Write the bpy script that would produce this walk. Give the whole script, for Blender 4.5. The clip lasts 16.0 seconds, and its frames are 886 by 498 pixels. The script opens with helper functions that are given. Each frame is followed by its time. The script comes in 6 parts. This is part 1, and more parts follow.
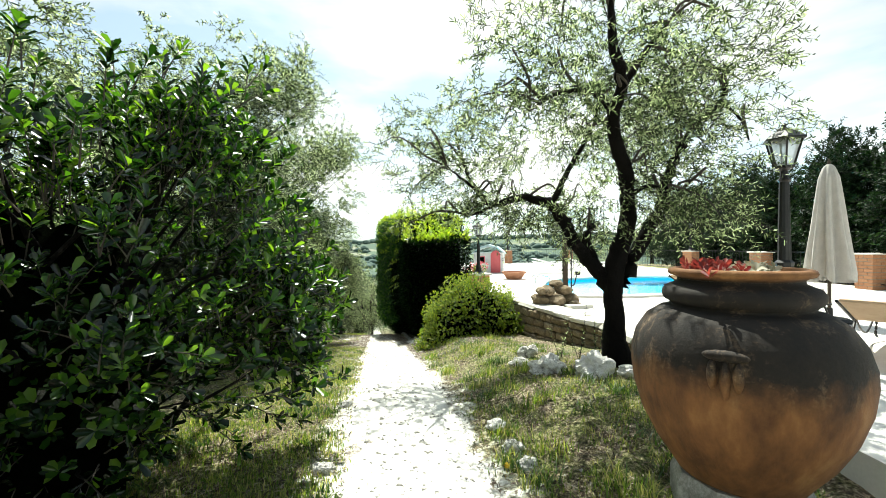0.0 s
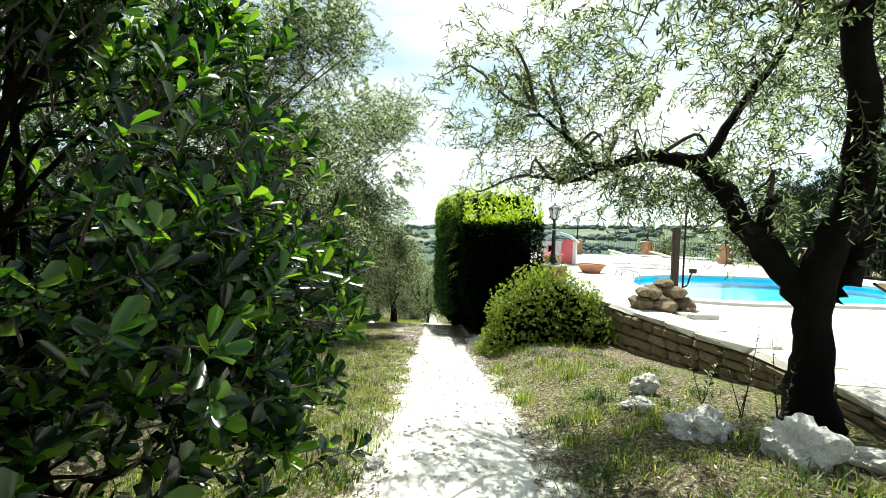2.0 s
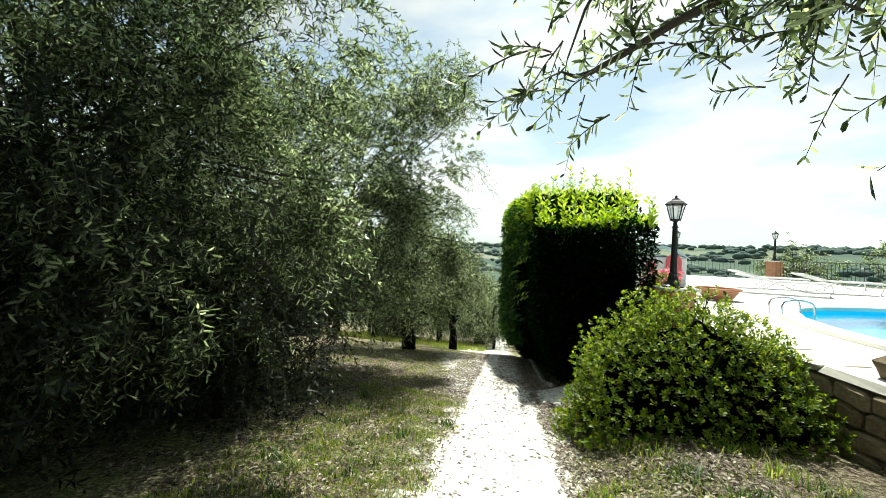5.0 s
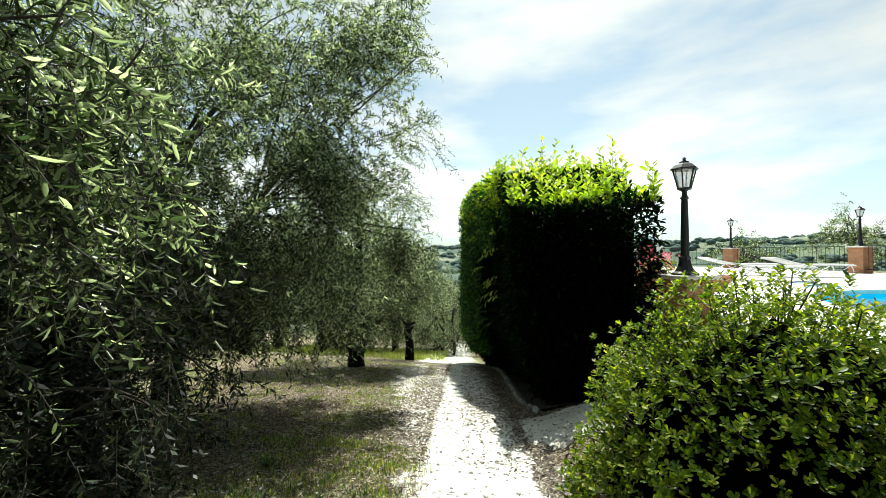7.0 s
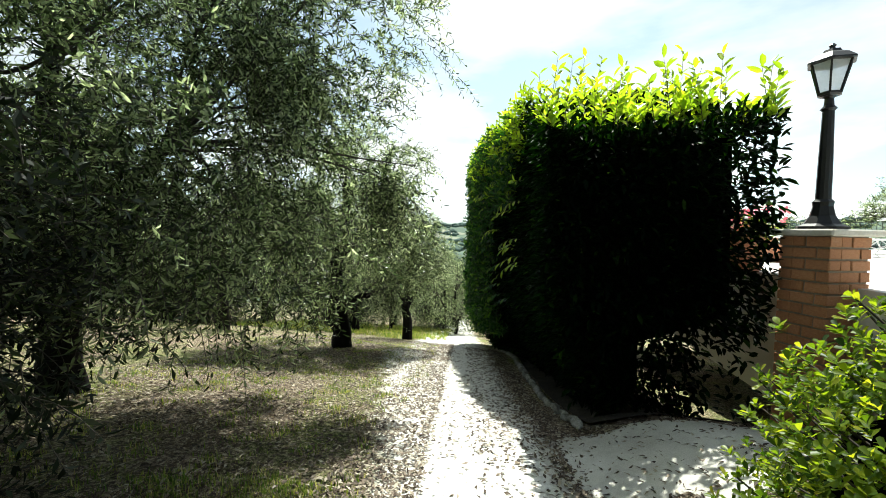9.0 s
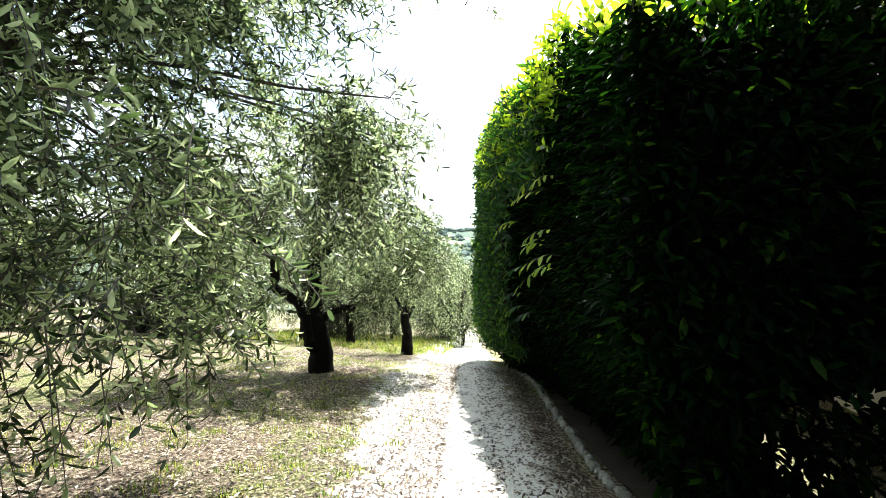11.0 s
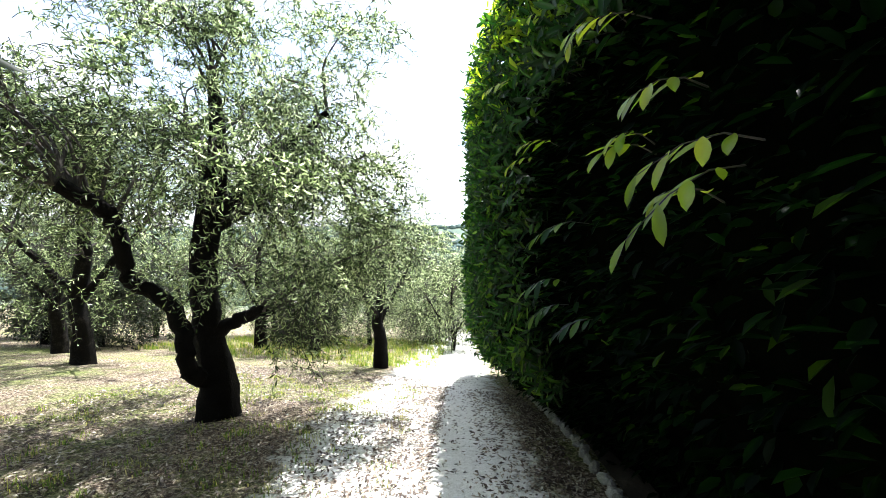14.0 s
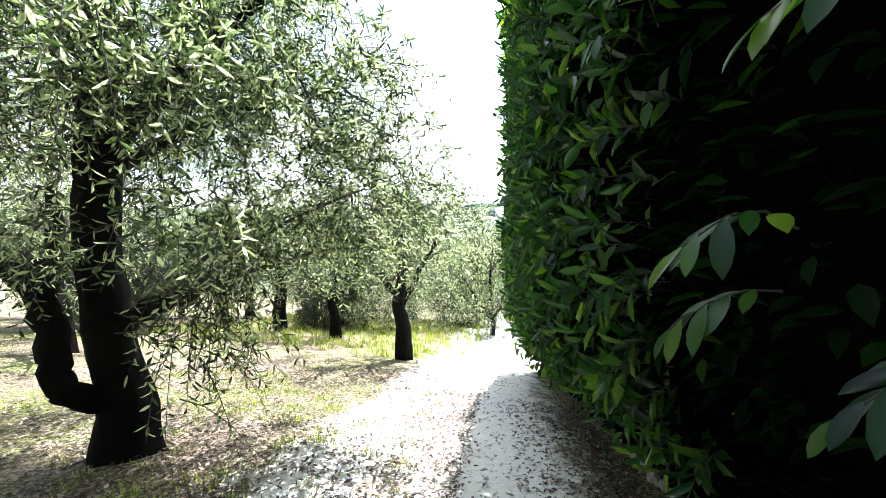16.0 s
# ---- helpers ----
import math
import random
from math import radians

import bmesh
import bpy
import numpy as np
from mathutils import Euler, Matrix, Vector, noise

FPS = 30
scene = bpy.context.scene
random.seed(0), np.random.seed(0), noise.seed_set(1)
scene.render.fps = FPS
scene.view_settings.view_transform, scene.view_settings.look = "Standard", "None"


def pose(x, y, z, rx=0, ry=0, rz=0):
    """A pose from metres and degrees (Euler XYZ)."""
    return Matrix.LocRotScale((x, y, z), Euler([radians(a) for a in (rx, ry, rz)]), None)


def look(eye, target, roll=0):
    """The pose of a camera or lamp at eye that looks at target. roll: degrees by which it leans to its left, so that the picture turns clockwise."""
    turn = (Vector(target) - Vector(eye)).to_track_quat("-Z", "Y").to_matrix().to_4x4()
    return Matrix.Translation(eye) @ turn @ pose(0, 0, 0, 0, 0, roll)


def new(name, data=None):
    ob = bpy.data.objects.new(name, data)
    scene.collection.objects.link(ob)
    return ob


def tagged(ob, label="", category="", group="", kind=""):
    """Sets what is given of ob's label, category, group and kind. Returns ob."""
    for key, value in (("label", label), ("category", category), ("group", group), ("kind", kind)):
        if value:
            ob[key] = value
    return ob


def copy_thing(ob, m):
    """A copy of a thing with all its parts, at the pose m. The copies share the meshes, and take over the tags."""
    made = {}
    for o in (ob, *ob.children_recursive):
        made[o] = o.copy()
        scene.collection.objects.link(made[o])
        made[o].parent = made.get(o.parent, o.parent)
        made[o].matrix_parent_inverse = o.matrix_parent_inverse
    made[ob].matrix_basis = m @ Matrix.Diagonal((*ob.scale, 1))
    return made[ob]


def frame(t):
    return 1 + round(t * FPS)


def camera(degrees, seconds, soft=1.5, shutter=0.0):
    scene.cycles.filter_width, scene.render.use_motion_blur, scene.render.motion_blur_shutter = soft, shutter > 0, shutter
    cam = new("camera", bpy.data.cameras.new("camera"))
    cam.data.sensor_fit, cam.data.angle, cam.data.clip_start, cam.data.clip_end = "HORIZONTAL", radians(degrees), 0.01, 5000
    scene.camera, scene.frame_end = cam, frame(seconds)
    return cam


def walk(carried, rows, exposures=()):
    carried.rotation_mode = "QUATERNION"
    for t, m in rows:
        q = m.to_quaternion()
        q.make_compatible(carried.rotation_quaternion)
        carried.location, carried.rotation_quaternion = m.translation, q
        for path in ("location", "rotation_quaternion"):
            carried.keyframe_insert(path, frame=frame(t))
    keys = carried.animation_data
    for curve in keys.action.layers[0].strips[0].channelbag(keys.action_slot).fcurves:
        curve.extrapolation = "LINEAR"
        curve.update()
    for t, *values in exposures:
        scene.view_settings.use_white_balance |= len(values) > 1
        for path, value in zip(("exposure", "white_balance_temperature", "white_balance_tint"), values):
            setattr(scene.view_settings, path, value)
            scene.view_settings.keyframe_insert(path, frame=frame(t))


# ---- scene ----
cam = camera(95.3, 16.0, 0.7)
METRES, EYE, TILT, LEAN, TURN = 13.0, 1.3, 0.0, 0.0, 0.0
ROWS = [
    (0.0, 0.0, 0.0, 0.0, -0.0, -0.34, 0.53),
    (0.5, -0.0049, 0.0241, -0.0001, 2.65, 0.3, -0.9),
    (1.0, -0.0017, 0.0558, -0.0036, 7.1, 1.27, -0.24),
    (1.5, -0.0049, 0.0844, -0.0069, 9.43, -1.88, -2.14),
    (2.0, -0.0148, 0.1094, -0.0059, 8.36, -2.27, -1.51),
    (2.5, -0.0172, 0.1348, -0.0095, 10.81, -1.17, 1.28),
    (3.0, -0.0165, 0.1634, -0.0083, 13.17, -1.46, 1.23),
    (3.5, -0.0213, 0.1988, -0.0125, 13.75, -1.68, -1.72),
    (6.0, -0.0473, 0.3546, -0.0232, 19.85, 0.79, -1.31),
    (6.5, -0.0595, 0.3856, -0.0275, 12.54, -0.27, 0.2),
    (7.0, -0.063, 0.4163, -0.0342, 12.05, 0.54, 0.08),
    (7.5, -0.0661, 0.4484, -0.037, 13.17, 0.31, -0.29),
    (8.0, -0.0766, 0.4776, -0.044, 11.69, -0.53, -1.43),
    (10.5, -0.1029, 0.6266, -0.0693, 13.96, -4.5, -0.56),
    (11.0, -0.1118, 0.6571, -0.0705, 13.33, -1.91, -0.68),
    (11.5, -0.1168, 0.6929, -0.0769, 15.4, 0.55, 0.53),
    (12.0, -0.1216, 0.7214, -0.0811, 13.32, -1.05, -1.71),
    (12.5, -0.1292, 0.7522, -0.0832, 12.43, -1.29, -0.63),
    (13.0, -0.1309, 0.7855, -0.0905, 15.96, -1.87, -0.07),
    (13.5, -0.137, 0.8185, -0.0986, 12.5, -2.53, -1.61),
    (14.0, -0.1417, 0.8466, -0.1018, 12.05, -2.28, 0.03),
    (14.5, -0.1438, 0.881, -0.1042, 13.2, -2.18, -0.26),
    (15.0, -0.1512, 0.9086, -0.1143, 12.62, -6.25, -1.32),
    (15.5, -0.1564, 0.94, -0.1194, 16.27, -5.19, 0.83),
    (16.0, -0.1574, 0.9705, -0.1226, 17.87, -5.2, 1.15),
]
walk(cam, [(t, pose(0, 0, EYE, TILT, LEAN, TURN) @ pose(METRES * x, METRES * y, METRES * z, 90 + pitch, roll, yaw)) for t, x, y, z, yaw, pitch, roll in ROWS],
     [(0.0, 1.0, 6500, 0), (3.5, 0.74, 6500, 0), (8.0, 0.58, 6400, -1), (10.5, 1.74, 6300, 8), (12.5, 2.0, 6050, 12), (14.0, 1.88, 6000, 13), (15.0, 2.15, 5980, 13), (16.0, 2.35, 5950, 14)])


# ---- world and sun ----
SUN_AZ, SUN_EL = 0.0, 61.0           # degrees to the right of +y, above the horizon
world = bpy.data.worlds.new("sky")
scene.world = world
world.use_nodes = True
wn, wl = world.node_tree.nodes, world.node_tree.links
wn.clear()
w_out = wn.new("ShaderNodeOutputWorld")
w_bg = wn.new("ShaderNodeBackground")
w_sky = wn.new("ShaderNodeTexSky")
w_sky.sky_type = "NISHITA"
w_sky.sun_disc = False
w_sky.sun_elevation, w_sky.sun_rotation = radians(SUN_EL), radians(SUN_AZ)
w_sky.air_density, w_sky.dust_density, w_sky.ozone_density = 1.0, 1.2, 1.0
w_co = wn.new("ShaderNodeTexCoord")
w_map = wn.new("ShaderNodeMapping")
w_map.inputs["Scale"].default_value = (1.0, 1.0, 3.2)
w_map.inputs["Rotation"].default_value = (0.0, 0.25, 0.6)
w_noise = wn.new("ShaderNodeTexNoise")
w_noise.inputs["Scale"].default_value = 1.9
w_noise.inputs["Detail"].default_value = 7.0
w_noise.inputs["Roughness"].default_value = 0.52
w_ramp = wn.new("ShaderNodeValToRGB")
w_ramp.color_ramp.elements[0].position, w_ramp.color_ramp.elements[1].position = 0.44, 0.6
w_ramp.color_ramp.elements[0].color = (0.42, 0.42, 0.42, 1)
w_mix = wn.new("ShaderNodeMixRGB")
w_grey = wn.new("ShaderNodeRGBToBW")
w_white = wn.new("ShaderNodeVectorMath")
w_white.operation = "SCALE"
w_white.inputs["Scale"].default_value = 2.8
w_comb = wn.new("ShaderNodeCombineXYZ")
wl.new(w_sky.outputs["Color"], w_grey.inputs["Color"])
for k in range(3):
    wl.new(w_grey.outputs["Val"], w_comb.inputs[k])
wl.new(w_comb.outputs["Vector"], w_white.inputs[0])
wl.new(w_white.outputs["Vector"], w_mix.inputs["Color2"])
w_bg.inputs["Strength"].default_value = 0.055
wl.new(w_co.outputs["Generated"], w_map.inputs["Vector"])
wl.new(w_map.outputs["Vector"], w_noise.inputs["Vector"])
wl.new(w_noise.outputs["Fac"], w_ramp.inputs["Fac"])
wl.new(w_ramp.outputs["Color"], w_mix.inputs["Fac"])
w_tint = wn.new("ShaderNodeMixRGB")
w_tint.blend_type = "MULTIPLY"
w_tint.inputs["Fac"].default_value = 1.0
w_tint.inputs["Color2"].default_value = (1.15, 1.58, 1.68, 1)
wl.new(w_sky.outputs["Color"], w_tint.inputs["Color1"])
wl.new(w_tint.outputs["Color"], w_mix.inputs["Color1"])
wl.new(w_mix.outputs["Color"], w_bg.inputs["Color"])
wl.new(w_bg.outputs["Background"], w_out.inputs["Surface"])

sun = new("sun", bpy.data.lights.new("sun", "SUN"))
sun.data.energy, sun.data.angle, sun.data.color = 5.0, radians(0.45), (1.0, 0.96, 0.88)
sa, se = radians(SUN_AZ), radians(SUN_EL)
sun.matrix_world = look((0, 0, 20), (-math.sin(sa) * math.cos(se) * 9, -math.cos(sa) * math.cos(se) * 9, 20 - math.sin(se) * 9))


# ---- materials ----
def nodes_of(name):
    m = bpy.data.materials.new(name)
    m.use_nodes = True
    nt = m.node_tree
    return m, nt.nodes, nt.links, nt.nodes["Principled BSDF"], nt.nodes["Material Output"]


def ramp(n, stops):
    r = n.new("ShaderNodeValToRGB")
    e = r.color_ramp.elements
    while len(e) < len(stops):
        e.new(0.5)
    for k, (p, c) in enumerate(stops):
        e[k].position, e[k].color = p, (*c, 1)
    return r


def tex(n, l, scale, detail=5.0, rough=0.6, kind="noise", coord="Object"):
    co = n.new("ShaderNodeTexCoord")
    t = n.new("ShaderNodeTexNoise" if kind == "noise" else "ShaderNodeTexVoronoi")
    t.inputs["Scale"].default_value = scale
    if kind == "noise":
        t.inputs["Detail"].default_value, t.inputs["Roughness"].default_value = detail, rough
    l.new(co.outputs[coord], t.inputs["Vector"])
    return t


def surface(name, stops, scale=4.0, fine=40.0, rough=0.85, bump=0.4, depth=0.01, metal=0.0, coord="Object", amount=0.5, spread=True):
    """Two scales of mottling, fine relief."""
    m, n, l, b, _ = nodes_of(name)
    big, small = tex(n, l, scale, coord=coord), tex(n, l, fine, 8.0, 0.7, coord=coord)
    add = n.new("ShaderNodeMath")
    add.operation = "MULTIPLY_ADD"
    add.inputs[1].default_value = amount
    mul = n.new("ShaderNodeMath")
    mul.operation = "MULTIPLY"
    mul.inputs[1].default_value = 1.0 - amount
    l.new(small.outputs["Fac"], add.inputs[0])
    l.new(big.outputs["Fac"], mul.inputs[0])
    l.new(mul.outputs[0], add.inputs[2])
    last = add
    if spread:
        info = n.new("ShaderNodeObjectInfo")
        shift = n.new("ShaderNodeMath")
        shift.operation = "MULTIPLY_ADD"
        shift.inputs[1].default_value = 0.14
        l.new(info.outputs["Random"], shift.inputs[0])
        sub = n.new("ShaderNodeMath")
        sub.operation = "SUBTRACT"
        sub.inputs[1].default_value = 0.07
        l.new(add.outputs[0], sub.inputs[0])
        l.new(sub.outputs[0], shift.inputs[2])
        last = shift
    r = ramp(n, stops)
    l.new(last.outputs[0], r.inputs["Fac"])
    l.new(r.outputs["Color"], b.inputs["Base Color"])
    b.inputs["Roughness"].default_value, b.inputs["Metallic"].default_value = rough, metal
    if bump:
        bp = n.new("ShaderNodeBump")
        bp.inputs["Strength"].default_value, bp.inputs["Distance"].default_value = bump, depth
        l.new(last.outputs[0], bp.inputs["Height"])
        l.new(bp.outputs["Normal"], b.inputs["Normal"])
    return m


def leaf_material(name, stops, glow, through_light=0.42, rough=0.4, gloss=0.5):
    """Thin leaf: reflected colour by leaf, and light that passes through it."""
    m, n, l, b, out = nodes_of(name)
    geo, info = n.new("ShaderNodeNewGeometry"), n.new("ShaderNodeObjectInfo")
    add, fr = n.new("ShaderNodeMath"), n.new("ShaderNodeMath")
    add.operation, fr.operation = "ADD", "FRACT"
    l.new(geo.outputs["Random Per Island"], add.inputs[0])
    l.new(info.outputs["Random"], add.inputs[1])
    l.new(add.outputs[0], fr.inputs[0])
    r = ramp(n, stops)
    l.new(fr.outputs[0], r.inputs["Fac"])
    spots = tex(n, l, 60.0, 3.0)
    mx = n.new("ShaderNodeMixRGB")
    mx.blend_type = "MULTIPLY"
    mx.inputs["Fac"].default_value = 0.35
    l.new(r.outputs["Color"], mx.inputs["Color1"])
    l.new(spots.outputs["Fac"], mx.inputs["Color2"])
    l.new(mx.outputs["Color"], b.inputs["Base Color"])
    b.inputs["Roughness"].default_value, b.inputs["Specular IOR Level"].default_value = rough, gloss
    tr = n.new("ShaderNodeBsdfTranslucent")
    g = n.new("ShaderNodeMixRGB")
    g.blend_type = "MULTIPLY"
    g.inputs["Fac"].default_value = 1.0
    g.inputs["Color2"].default_value = (*glow, 1)
    l.new(r.outputs["Color"], g.inputs["Color1"])
    l.new(g.outputs["Color"], tr.inputs["Color"])
    mix = n.new("ShaderNodeMixShader")
    mix.inputs["Fac"].default_value = through_light
    l.new(b.outputs["BSDF"], mix.inputs[1])
    l.new(tr.outputs["BSDF"], mix.inputs[2])
    l.new(mix.outputs["Shader"], out.inputs["Surface"])
    return m


olive_leaf = leaf_material("olive_leaf", [(0.0, (0.007, 0.013, 0.005)), (0.38, (0.024, 0.037, 0.016)), (0.66, (0.115, 0.145, 0.085)), (1.0, (0.32, 0.36, 0.27))], (3.8, 3.9, 2.6), 0.48, 0.26)
# shade of the hedge faces is put into this near-black leaf colour
hedge_leaf = leaf_material("shaded_laurel_leaf", [(0.0, (0.0008, 0.003, 0.0013)), (0.7, (0.0016, 0.0065, 0.0025)), (0.93, (0.004, 0.015, 0.004)), (1.0, (0.02, 0.045, 0.008))], (5.0, 5.2, 0.8), 0.3, 0.42, 0.03)
# the same laurel in a brighter tone, for leaves that should look lit
lit_leaf = leaf_material("lit_laurel_leaf", [(0.0, (0.004, 0.018, 0.007)), (0.55, (0.012, 0.045, 0.012)), (0.85, (0.04, 0.09, 0.016)), (1.0, (0.09, 0.15, 0.02))], (3.0, 3.4, 0.9), 0.38, 0.3, 0.25)
# young growth on top; also paints sunlit leaves on the path side
shoot_leaf = leaf_material("young_lit_laurel_leaf", [(0.0, (0.12, 0.2, 0.02)), (0.6, (0.2, 0.3, 0.03)), (1.0, (0.33, 0.4, 0.05))], (2.6, 2.5, 0.7), 0.55, 0.35)
bush_leaf = leaf_material("bush_leaf", [(0.0, (0.02, 0.05, 0.008)), (0.45, (0.085, 0.14, 0.014)), (0.85, (0.17, 0.23, 0.024)), (1.0, (0.28, 0.29, 0.045))], (2.6, 2.5, 0.6), 0.48, 0.4, 0.25)
shrub_leaf = leaf_material("shrub_leaf", [(0.0, (0.003, 0.01, 0.003)), (0.52, (0.006, 0.02, 0.005)), (0.78, (0.034, 0.088, 0.013)), (1.0, (0.12, 0.2, 0.03))], (3.3, 3.5, 0.9), 0.34, 0.2, 0.6)
conifer_leaf = leaf_material("conifer_leaf", [(0.0, (0.004, 0.013, 0.005)), (0.6, (0.009, 0.026, 0.009)), (1.0, (0.03, 0.06, 0.02))], (1.8, 2.0, 0.9), 0.2, 0.6, 0.15)
# olive leaf darkened to hold the shade under the trees
shaded_thicket_leaf = leaf_material("shaded_thicket_leaf", [(0.0, (0.004, 0.009, 0.004)), (0.6, (0.012, 0.02, 0.009)), (1.0, (0.06, 0.08, 0.045))], (2.0, 2.1, 1.2), 0.2, 0.45, 0.3)
petal_red = leaf_material("red_leaf", [(0.0, (0.1, 0.012, 0.012)), (1.0, (0.28, 0.05, 0.035))], (1.6, 1.4, 1.4), 0.4, 0.5)
petal_pale = leaf_material("pale_succulent", [(0.0, (0.35, 0.33, 0.2)), (1.0, (0.75, 0.68, 0.55))], (1.2, 1.2, 1.1), 0.2, 0.5)
petal_pink = leaf_material("pink_petal", [(0.0, (0.55, 0.08, 0.12)), (1.0, (0.8, 0.3, 0.34))], (1.3, 1.2, 1.2), 0.4, 0.5)
grass_blade = leaf_material("grass_blade", [(0.0, (0.05, 0.12, 0.018)), (0.5, (0.2, 0.3, 0.04)), (0.78, (0.42, 0.42, 0.14)), (1.0, (0.58, 0.5, 0.28))], (1.7, 1.7, 0.9), 0.4, 0.6)
weed_leaf = leaf_material("weed_leaf", [(0.0, (0.015, 0.04, 0.008)), (0.6, (0.05, 0.11, 0.018)), (1.0, (0.16, 0.22, 0.05))], (2.0, 2.0, 0.8), 0.35, 0.5)
litter_leaf = leaf_material("dry_leaf", [(0.0, (0.035, 0.02, 0.012)), (0.45, (0.1, 0.065, 0.042)), (0.75, (0.26, 0.2, 0.14)), (1.0, (0.6, 0.54, 0.42))], (1.0, 1.0, 1.0), 0.1, 0.7)
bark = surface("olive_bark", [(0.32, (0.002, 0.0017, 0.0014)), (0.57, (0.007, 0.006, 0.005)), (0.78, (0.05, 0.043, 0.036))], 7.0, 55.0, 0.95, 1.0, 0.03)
twig_bark = surface("twig_bark", [(0.3, (0.02, 0.017, 0.012)), (0.7, (0.07, 0.058, 0.045))], 9.0, 60.0, 0.9, 0.2)
# near-black colour that stands for the shade deep inside
inner_dark = surface("inner_shade", [(0.3, (0.0008, 0.0012, 0.0008)), (0.7, (0.003, 0.004, 0.002))], 9.0, 40.0, 1.0, 0.8, 0.05)
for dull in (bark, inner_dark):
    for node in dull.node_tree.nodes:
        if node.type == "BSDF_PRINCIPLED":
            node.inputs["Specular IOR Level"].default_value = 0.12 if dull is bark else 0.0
gravel = surface("white_gravel", [(0.3, (0.3, 0.28, 0.24)), (0.5, (0.56, 0.54, 0.49)), (0.7, (0.76, 0.74, 0.7))], 2.2, 130.0, 0.95, 0.7, 0.012)
pebble = surface("pebble", [(0.3, (0.34, 0.32, 0.28)), (0.7, (0.7, 0.68, 0.63))], 8.0, 60.0, 0.9, 0.3)
white_rock = surface("white_rock", [(0.34, (0.1, 0.095, 0.08)), (0.44, (0.56, 0.54, 0.5)), (0.58, (0.84, 0.82, 0.79))], 5.0, 30.0, 0.92, 0.9, 0.03)
brown_stone = surface("brown_stone", [(0.28, (0.08, 0.055, 0.03)), (0.5, (0.22, 0.165, 0.1)), (0.7, (0.42, 0.34, 0.24))], 5.0, 40.0, 0.92, 0.8, 0.02)
flag_stone = surface("pale_flagstone", [(0.25, (0.4, 0.37, 0.32)), (0.5, (0.6, 0.57, 0.51)), (0.8, (0.74, 0.71, 0.66))], 3.0, 50.0, 0.88, 0.5, 0.008)
mortar = surface("mortar", [(0.3, (0.16, 0.13, 0.1)), (0.7, (0.34, 0.29, 0.23))], 6.0, 70.0, 0.95, 0.5)
deck_mat = surface("pale_deck", [(0.25, (0.6, 0.58, 0.54)), (0.6, (0.74, 0.72, 0.68)), (0.8, (0.8, 0.79, 0.76))], 0.9, 40.0, 0.8, 0.2, 0.004)
brick_mat = surface("red_brick", [(0.25, (0.26, 0.11, 0.06)), (0.5, (0.42, 0.2, 0.1)), (0.8, (0.55, 0.31, 0.18))], 6.0, 70.0, 0.92, 0.6, 0.006)
pot_clay = surface("clay_pot", [(0.3, (0.36, 0.15, 0.08)), (0.7, (0.52, 0.27, 0.16))], 6.0, 50.0, 0.85, 0.3)
iron = surface("black_iron", [(0.3, (0.008, 0.008, 0.008)), (0.7, (0.026, 0.026, 0.027))], 12.0, 90.0, 0.45, 0.3, 0.002, 0.4)
lamp_glass = surface("frosted_glass", [(0.3, (0.55, 0.6, 0.62)), (0.7, (0.75, 0.8, 0.82))], 8.0, 40.0, 0.15, 0.0)
lamp_glass.node_tree.nodes["Principled BSDF"].inputs["Alpha"].default_value = 0.4
cloth = surface("grey_parasol_cloth", [(0.3, (0.36, 0.34, 0.32)), (0.7, (0.52, 0.5, 0.47))], 8.0, 120.0, 0.95, 0.3)
sling = surface("brown_sling", [(0.3, (0.3, 0.2, 0.12)), (0.7, (0.44, 0.32, 0.21))], 10.0, 160.0, 0.9, 0.3)
white_plastic = surface("white_plastic", [(0.3, (0.68, 0.68, 0.68)), (0.7, (0.8, 0.8, 0.8))], 4.0, 30.0, 0.4, 0.0)
pink_plastic = surface("pink_plastic", [(0.3, (0.62, 0.1, 0.12)), (0.7, (0.75, 0.17, 0.18))], 4.0, 30.0, 0.4, 0.0)
blue_plastic = surface("pale_blue_plastic", [(0.3, (0.45, 0.62, 0.68)), (0.7, (0.58, 0.72, 0.76))], 4.0, 30.0, 0.45, 0.0)
dark_wood = surface("dark_wood", [(0.3, (0.025, 0.018, 0.013)), (0.7, (0.075, 0.055, 0.04))], 8.0, 60.0, 0.85, 0.5)
chrome = surface("steel_rail", [(0.3, (0.5, 0.5, 0.5)), (0.7, (0.65, 0.65, 0.65))], 8.0, 60.0, 0.25, 0.0, metal=1.0)
rubber = surface("black_rubber", [(0.3, (0.012, 0.012, 0.012)), (0.7, (0.03, 0.03, 0.03))], 8.0, 60.0, 0.8, 0.0)
pool_paint = surface("pool_paint", [(0.3, (0.06, 0.55, 0.8)), (0.7, (0.12, 0.64, 0.86))], 0.7, 20.0, 0.7, 0.0)
# distance haze is mixed into this base colour
far_wood = surface("far_woods", [(0.3, (0.045, 0.085, 0.075)), (0.7, (0.085, 0.125, 0.1))], 0.02, 0.6, 1.0, 0.0, coord="Object")


